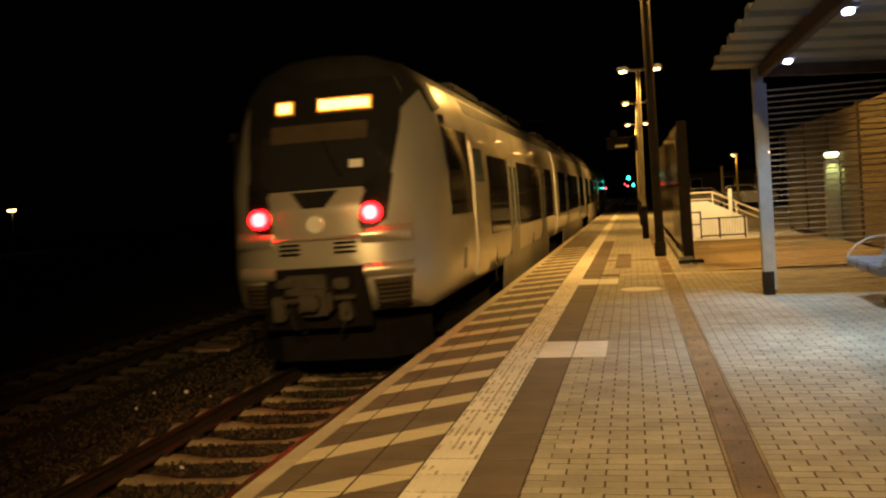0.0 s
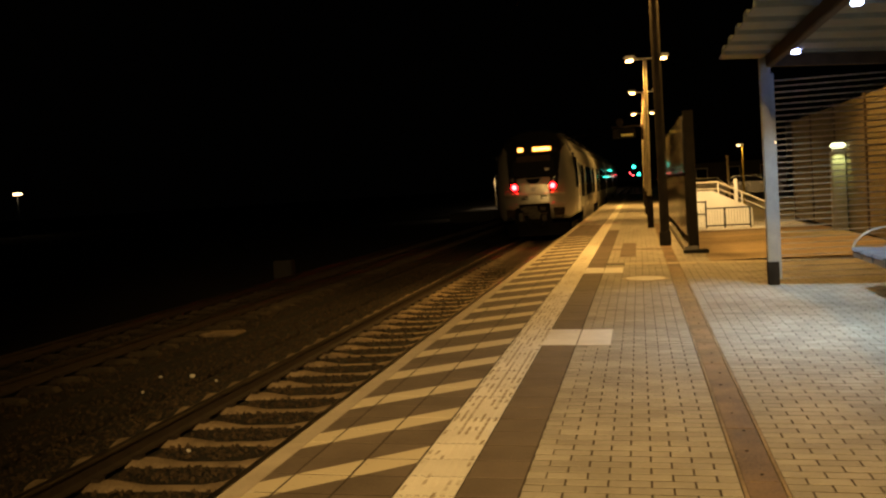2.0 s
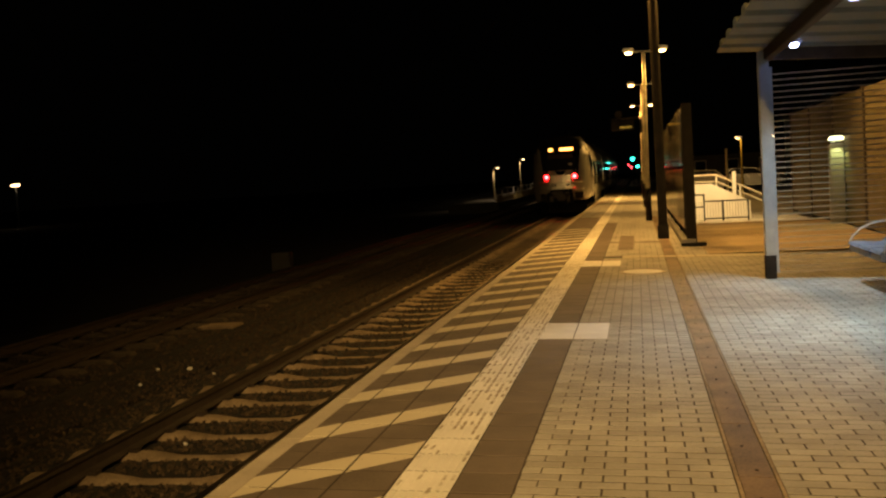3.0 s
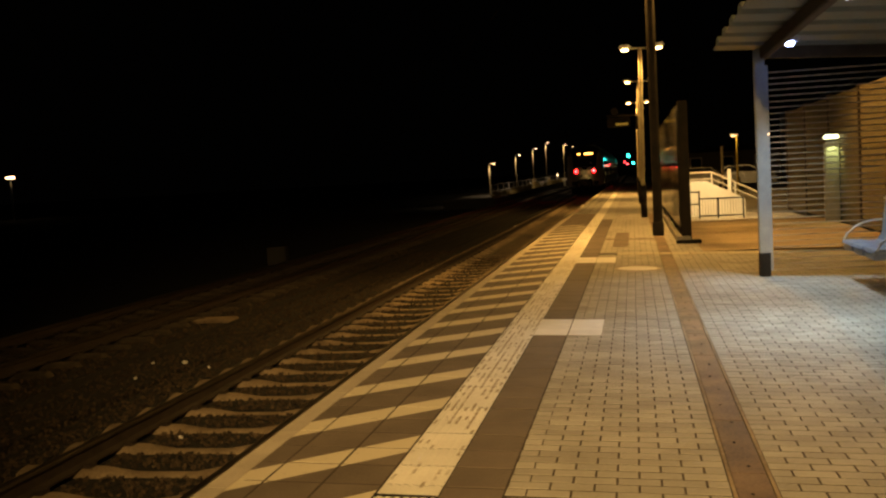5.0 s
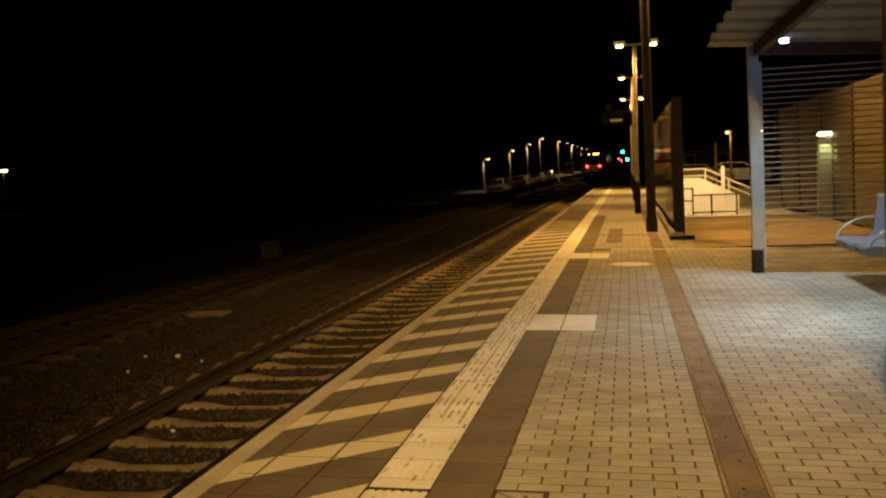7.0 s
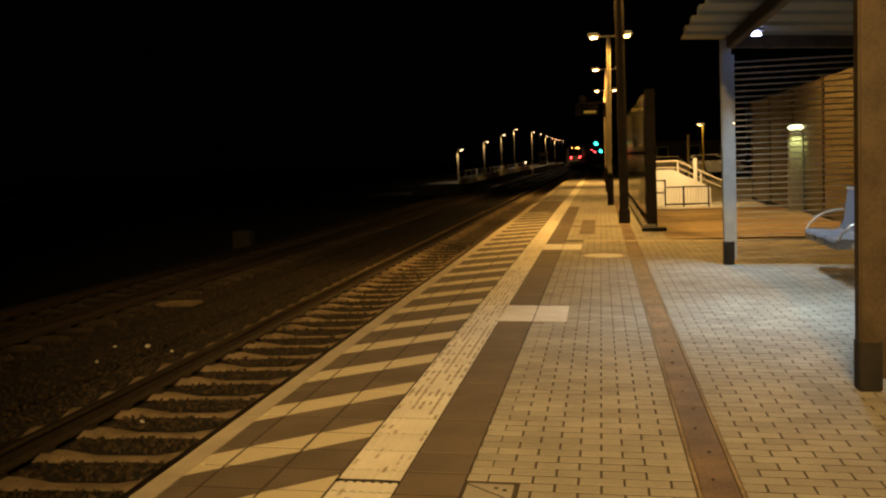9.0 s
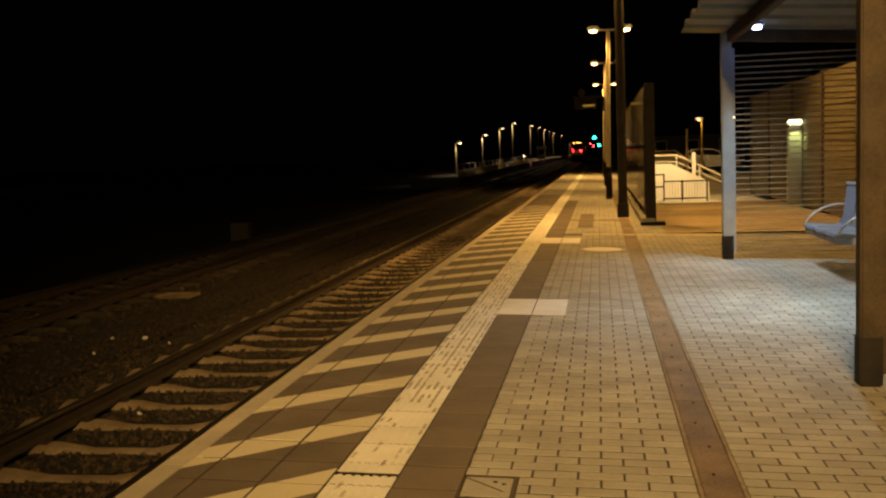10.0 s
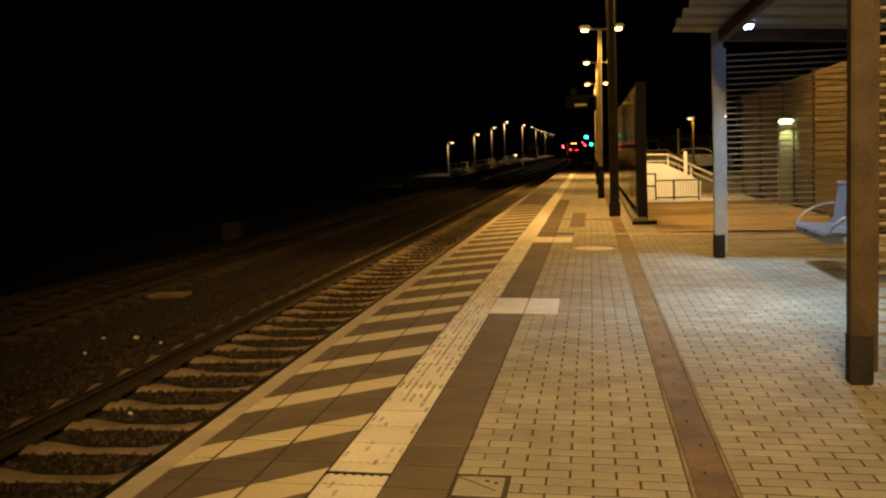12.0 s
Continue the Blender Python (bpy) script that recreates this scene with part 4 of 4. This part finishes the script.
    for d in (-1, 1):
        house_ = part("light_housing", patch([(1.78, *sorted((d * 0.56, d * 0.72))), (1.88, *sorted((d * 0.54, d * 0.86))), (2.10, *sorted((d * 0.58, d * 0.90))), (2.42, *sorted((d * 0.70, d * 0.93)))], 0.035), "train_black", tail, "black light housing", True)
        x, z = d * 0.70, 1.965
        part("tail_light", Shape().tube([(x, nose(x, z) - 0.15, z), (x, nose(x, z) - 0.03, z)], 0.085, 18), "red_glow", house_, "glowing red tail light", True)
        # added ring glows as the bloom round the lens
        part("light_halo", Shape().tube([(x, nose(x, z) - 0.135, z), (x, nose(x, z) - 0.03, z)], 0.122, 18), "red_halo", house_, "red halo of the tail light", True)
        for u, v in ((0.735, 2.15), (0.775, 2.28)):
            y = nose(d * u, v)
            part("upper_lamp", Shape().tube([(d * u, y - 0.12, v), (d * u, y - 0.03, v)], 0.048, 14), "chrome", house_, "unlit headlamp", True)
        a, b = sorted((d * 0.56, d * 1.12))
        part("upper_ridge", patch([(1.60, a, b), (1.80, a, b)], 0.002, 8, bulge=0.055), "silver", tail, "swelling silver ridge under the lamp", True)
        part("lower_ridge", patch([(1.20, a, b), (1.36, a, b)], 0.002, 8, bulge=0.05), "silver", tail, "rounded silver bumper ridge", True)
        for k in range(6):
            z = 0.80 + 0.055 * k
            part("grille_bar", patch([(z, *sorted((d * 0.69, d * 1.05))), (z + 0.022, *sorted((d * 0.69, d * 1.05)))], 0.03, 2), "underframe", tail)
        part("fog_grille", patch([(0.86, min(d * 0.70, d * 1.05), max(d * 0.70, d * 1.05)), (1.16, min(d * 0.66, d * 1.08), max(d * 0.66, d * 1.08))], 0.012), "bronze", tail, "dark grille panel", True)
        for k in range(3):
            z = 1.50 + 0.055 * k
            part("vent_slot", patch([(z, min(d * 0.22, d * 0.48), max(d * 0.22, d * 0.48)), (z + 0.03, min(d * 0.22, d * 0.48), max(d * 0.22, d * 0.48))], 0.02, 2), "train_black", tail)
    part("panel_sill", patch([(1.66, -0.56, 0.56), (1.71, -0.56, 0.56)], 0.012, 4, bulge=0.03), "silver", tail, "silver sill under the front panel", True)
    opening = part("coupler_opening", patch([(0.60, -0.78, 0.60), (1.0, -0.74, 0.58), (1.34, -0.68, 0.55)], 0.015), "underframe", tail, "dark coupler opening", True)
    c = Shape().box(-0.20, -0.30, 0.78, 0.20, 0.20, 1.10, 0.05).box(-0.10, -0.48, 0.86, 0.10, -0.28, 1.04, 0.03).box(-0.42, -0.10, 1.02, 0.10, 0.1, 1.26, 0.02)
    part("coupler", c, "coupler_iron", tail, "grey automatic coupler")
    for x, z, w, h in ((-0.50, 0.72, 0.16, 0.30), (0.34, 0.70, 0.15, 0.22), (-0.40, 1.12, 0.22, 0.10), (0.30, 1.08, 0.20, 0.13)):
        part("valve_box", Shape().box(x - w / 2, -0.16, z, x + w / 2, 0.1, z + h, 0.02), "coupler_iron", tail, "", True)
    part("draw_bar", Shape().tube([(-0.58, -0.12, 0.95), (0.46, -0.12, 0.98)], 0.035, 8), "coupler_iron", tail, "", True)
    for d in (-1, 1):
        part("hose", Shape().tube([(d * 0.32, -0.04, 1.0), (d * 0.36, -0.16, 0.8), (d * 0.30, -0.12, 0.62), (d * 0.22, -0.02, 0.55)], 0.022, 8), "rubber", tail, "", True)
    part("deflector", Shape().prism([(-1.15, 0.95), (-0.7, 0.45), (0.7, 0.45), (1.15, 0.95), (1.1, 1.15), (-1.1, 1.15)], "z", 0.14, 0.60), "underframe", tail, "black rail guard")
    # cab side windows and doors near the tail
    for d in (-1, 1):
        part("cab_window", side_panel(d, 1.15, 2.80, 1.85, 3.00, 0.014), "glass", tail, "dark cab side window", True)
        part("mirror_camera", side_panel(d, 1.05, 1.13, 3.02, 3.14, 0.05), "train_black", tail)
        part("antenna", Shape().tube([(d * 0.35, 2.2, 3.95), (d * 0.35, 2.2, 4.15)], 0.02, 6), "train_black", tail)
        door = part("cab_door", side_panel(d, 3.05, 4.15, 0.90, 2.90, 0.016), "silver", tail, "silver cab door", True)
        part("door_window", side_panel(d, 3.20, 4.0, 2.30, 2.80, 0.022), "pale_glass", door, "small pale door window")
        part("step", side_panel(d, 1.9, 2.05, 1.10, 1.38, 0.02), "grey_panel", tail)
        for k in range(4):
            part("side_stripe", side_panel(d, 5.2 + k * 3.1, 5.23 + k * 3.1, 0.62, 3.3, 0.006), "train_black", tail)
    part("pantograph", Shape().tube([(0, 26, 4.0), (0, 24.8, 4.5), (0, 26, 4.9)], 0.03, 6).tube([(-0.75, 26, 4.9), (0.75, 26, 4.9)], 0.03, 6), "dark_paint", bodies[1], "raised pantograph")
    return t


TRAIN = train()


# ---- paving, piece by piece ----
def tile_mesh(name, w, d, material, gap=0.005, drop=0.05, ribs=0, cross=0.0):
    s = Shape()
    x, y, b = w / 2 - gap, d / 2 - gap - cross, 0.001
    if ribs:
        prof = []
        step = 2 * x / ribs
        for k in range(ribs):
            a = -x + k * step
            prof += [(a, -0.005), (a + step * 0.25, -0.005), (a + step * 0.38, 0.0), (a + step * 0.87, 0.0)]
        prof += [(x, -0.005)]
        s.grid([[(px, yy, pz) for px, pz in prof] for yy in (-y, y)])
        s.add([(-x, -y, -drop), (x, -y, -drop), (x, -y, -0.005), (-x, -y, -0.005)], [(0, 1, 2, 3)])
        s.add([(-x, y, -drop), (x, y, -drop), (x, y, -0.005), (-x, y, -0.005)], [(3, 2, 1, 0)])
    else:
        v = [(-x, -y, -drop), (x, -y, -drop), (x, y, -drop), (-x, y, -drop), (-x, -y, -b), (x, -y, -b), (x, y, -b), (-x, y, -b),
             (-x + b, -y + b, 0), (x - b, -y + b, 0), (x - b, y - b, 0), (-x + b, y - b, 0)]
        s.add(v, [(0, 1, 5, 4), (1, 2, 6, 5), (2, 3, 7, 6), (3, 0, 4, 7), (4, 5, 9, 8), (5, 6, 10, 9), (6, 7, 11, 10), (7, 4, 8, 11), (8, 9, 10, 11)])
    return s.mesh(name, M[material])


TILT = math.degrees(math.atan(FALL))


def lay(name, mesh, x, y, lift=0.0, wobble=0.0011):
    ob = part(name, mesh, "", platform)
    ob.matrix_basis = pose(x, y, fz(x) + lift + random.uniform(-wobble, wobble), 0, TILT, 0)
    return ob


T = 0.305
KERB = tile_mesh("kerb_stone", 0.12, 1.0, "kerb", 0.003, 0.30)
for k in range(92):
    lay("kerb_stone", KERB, -1.99, 2.5 + k, 0.004)
TACT = tile_mesh("tactile_tile", 0.295, T, "tactile", 0.003, 0.05, 7)
for k in range(300):
    lay("tactile_tile", TACT, -1.052, 2.62 + 0.1525 + T * k, 0.004)
SLAB = tile_mesh("dark_slab", 0.295, T, "dark_slab", 0.005, 0.05, 0, 0.003)
for k in range(84):
    y = 2.62 + 0.1525 + T * k
    if not (8.40 < y < 9.30 or 15.1 < y < 16.1):
        lay("dark_slab", SLAB, -0.757, y)
H1 = tile_mesh("edge_slab", 0.295, T, "hatched", 0.005, 0.05, 0, 0.002)
H0 = tile_mesh("edge_slab", 0.145, T, "hatched", 0.005, 0.05, 0, 0.002)
for k in range(96):
    y = 2.62 + 0.1525 + T * k
    lay("edge_slab", H0, -1.872, y)
    lay("edge_slab", H1, -1.65, y)
    lay("edge_slab", H1, -1.352, y)
far_edge = Shape()
for k in range(190):
    y = 2.62 + 0.1525 + T * (96 + k)
    for x, w in ((-1.872, 0.145), (-1.65, 0.295), (-1.352, 0.295)):
        far_edge.box(x - w / 2 + 0.004, y - 0.148, fz(x) - 0.05, x + w / 2 - 0.004, y + 0.148, fz(x) + 0.004)
tagged(part("far_edge_slabs", far_edge, "paver", platform), kind="stuff")
setting("paving_strip", slope_box(Shape(), -0.904, 28.25, -0.604, FAR_END - 0.02, 0, -0.05, 0.002), "paver", "grey-brown paving beside the guide strip")
WHITE = tile_mesh("white_slab", 0.305, T, "white_slab")
for base in (8.385, 15.12):
    for i in range(3):
        for x in (-0.757, -0.452):
            lay("white_slab", WHITE, x, base + 0.1525 + T * i + 0.0, 0.003)
LINE = tile_mesh("pale_slab", 0.305, T, "kerb")
for k in range(9):
    lay("pale_slab", LINE, -0.147 + T * k, 16.72, 0.002)
# cast shadow beside the mast foot, put in as a row of dark slabs
for k in range(4):
    lay("dark_slab", SLAB, -0.46 + 0.297 * k, 20.2, 0.005)
for j in range(13):
    lay("dark_slab", SLAB, -0.26, 18.4 + T * j, 0.006)
CHAN = tile_mesh("channel_stone", 0.166, 1.0, "channel", 0.003)
for k in range(38):
    lay("channel_stone", CHAN, 0.513, 3.0 + 1.0 * k, 0.0)
EDGE = tile_mesh("channel_edge", 0.022, 1.0, "brown_paver", 0.002)
for k in range(38):
    for x in (0.420, 0.606):
        lay("channel_edge", EDGE, x, 3.0 + 1.0 * k, 0.004)
BOLT = Shape().tube([(0, 0, -0.01), (0, 0, 0.003)], 0.0085, 8).mesh("channel_bolt", M["dark_paint"])
for k in range(26):
    lay("channel_bolt", BOLT, 0.497 + 0.028 * (k % 2), 3.35 + 0.42 * k, 0.001, 0)
STRIP = tile_mesh("expansion_strip", 0.295, 0.028, "dark_paint", 0.0, 0.02)
lay("expansion_strip", STRIP, -1.052, 3.985, 0.0065, 0)

BW, BD = 0.205, 0.105
BRICK = tile_mesh("paving_brick", BW, BD, "paver", 0.0056, 0.04, 0, 0.0018)
HALFB = tile_mesh("paving_brick", BW / 2, BD, "paver", 0.0056, 0.04, 0, 0.0018)
rest = Shape()


def brick_in_rest(x, y, w, cell):
    g, b = 0.0056, 0.001
    x0, x1, y0, y1 = x - w / 2 + g, x + w / 2 - g, y - BD / 2 + g + 0.0018, y + BD / 2 - g - 0.0018
    dz = cell.uniform(-0.001, 0.0012)
    v = [(x0, y0, fz(x0) - 0.03), (x1, y0, fz(x1) - 0.03), (x1, y1, fz(x1) - 0.03), (x0, y1, fz(x0) - 0.03),
         (x0, y0, fz(x0) - b + dz), (x1, y0, fz(x1) - b + dz), (x1, y1, fz(x1) - b + dz), (x0, y1, fz(x0) - b + dz),
         (x0 + b, y0 + b, fz(x0) + dz), (x1 - b, y0 + b, fz(x1) + dz), (x1 - b, y1 - b, fz(x1) + dz), (x0 + b, y1 - b, fz(x0) + dz)]
    rest.add(v, [(0, 1, 5, 4), (1, 2, 6, 5), (2, 3, 7, 6), (3, 0, 4, 7), (4, 5, 9, 8), (5, 6, 10, 9), (6, 7, 11, 10), (7, 4, 8, 11), (8, 9, 10, 11)])


def in_white(x, y):
    return (x < -0.31 and (8.37 < y < 9.32 or 15.1 < y < 16.06)) or (16.56 < y < 16.88 and x < 2.46)


for name, x, w, mat in (("kerb", -1.99, 0.12, "kerb"), ("outer_edge", -1.872, 0.145, "hatched"), ("middle_edge", -1.65, 0.295, "hatched"),
                        ("inner_edge", -1.352, 0.295, "hatched"), ("tactile", -1.052, 0.295, "tactile"), ("dark", -0.757, 0.295, "dark_slab")):
    back = Shape()
    for k in range(54):
        y = 2.615 - 0.1525 - T * k if name != "kerb" else 2.0 - 0.1525 - T * min(k, 51)
        if name != "kerb" or k < 52:
            back.box(x - w / 2 + 0.004, y - 0.148, fz(x) - 0.05, x + w / 2 - 0.004, y + 0.148, fz(x) + 0.004)
    tagged(part(name + "_slabs", back, mat, platform), kind="stuff")

rnd = random.Random(9)
for j in range(-168, 262):
    y = 4.0 + BD * j
    for a, b in ((-0.607, 0.412), (0.614, 4.66)):
        x = -0.615 - BW + (BW / 2 if j % 2 else 0)
        while x < b:
            x0, x1 = max(x, a), min(x + BW, b)
            x += BW
            if x1 - x0 < 0.03 or in_white((x0 + x1) / 2, y):
                continue
            if x0 < -0.366 and 3.76 < y < 4.02:
                if x1 < -0.33:
                    continue
                x0 = -0.366
            w = x1 - x0
            if b < 1 and 3.3 < y < 9.2 and abs(w - BW) < 0.004:
                lay("paving_brick", BRICK, (x0 + x1) / 2, y, 0, 0.0011)
            elif b < 1 and 3.3 < y < 9.2 and abs(w - BW / 2) < 0.012:
                lay("paving_brick", HALFB, (x0 + x1) / 2, y, 0, 0.0011)
            else:
                brick_in_rest((x0 + x1) / 2, y, w, rnd)
tagged(part("paving_bricks", rest, "paver", platform, "grey-brown paving bricks"), kind="stuff")


def covers():
    c = thing("manhole_cover", "round pale manhole cover set in the paving", "manhole cover", (0.04, 14.14, fz(0.04)))
    c.matrix_basis = pose(0.04, 14.14, fz(0.04), 0, TILT, 0)
    part("rim", Shape().tube([(0, 0, -0.03), (0, 0, 0.006)], 0.33, 28), "kerb", c, "", True)
    part("lid", Shape().tube([(0, 0, -0.02), (0, 0, 0.011)], 0.28, 28), "white_slab", c, "pale concrete lid", True)
    d = thing("cable_pit_cover", "small square steel-framed pit cover with two lifting holes", "pit cover", (-0.49, 3.89, fz(-0.49)))
    d.matrix_basis = pose(-0.49, 3.89, fz(-0.49), 0, TILT, 0)
    part("frame", Shape().box(-0.12, -0.135, -0.02, 0.12, 0.135, 0.001), "rail", d, "rusty frame")
    part("lid", Shape().box(-0.105, -0.12, -0.01, 0.105, 0.12, 0.005, 0.003), "paver", d)
    part("raised_mark", Shape().box(-0.13, -0.004, 0.004, 0.13, 0.004, 0.0065, 0, pose(-0.02, 0.03, 0, 0, 0, -42)), "rail", d, "dark diagonal groove")
    for x in (0.03, 0.07):
        part("lifting_hole", Shape().tube([(x, 0.08 - x * 0.6, 0.0), (x, 0.08 - x * 0.6, 0.0065)], 0.011, 10), "dark_paint", d)


covers()


def dropped_bits():
    """Small pale litter and a concrete lid between the tracks."""
    for x, y, r in ((-6.02, 11.84, 0.034), (-5.36, 11.15, 0.024), (-6.22, 10.86, 0.022), (-6.49, 11.84, 0.024), (-7.68, 11.36, 0.026), (-4.6, 8.82, 0.034), (-4.13, 7.86, 0.024), (-4.9, 33.5, 0.06), (-5.0, 41.0, 0.06), (-2.7, 36.0, 0.05)):
        p = thing("litter", "scrap of pale litter on the ballast", "litter", (x, y, -0.755 if abs(x - XC) < 1.7 or abs(x - XF) < 1.7 else -0.815), "litter on the ballast")
        part("scrap", Shape().box(-r, -r, -0.02, r, r * 0.6, r * 0.7, 0.012), "white_slab", p)
    lid = thing("cable_duct_lid", "pale concrete duct lid lying between the tracks", "lid", (-7.1, 15.3, -0.767))
    part("slab", Shape().box(-0.36, -0.24, 0, 0.30, 0.24, 0.05, 0.015), "sleeper", lid)


dropped_bits()


def motions():
    tail_y = ((0, 11.05), (0.5, 16.85), (1, 22.85), (1.5, 29.0), (2, 35.3), (2.5, 41.9), (3, 48.8), (4, 63.2), (5, 78.3), (6, 94.6), (7, 112.3), (8.2, 135.0), (9.5, 161.0), (10.7, 187.0), (12, 216.5))
    walk(TRAIN, [(t, pose(XC, y - 0.03, RAIL)) for t, y in tail_y])


motions()
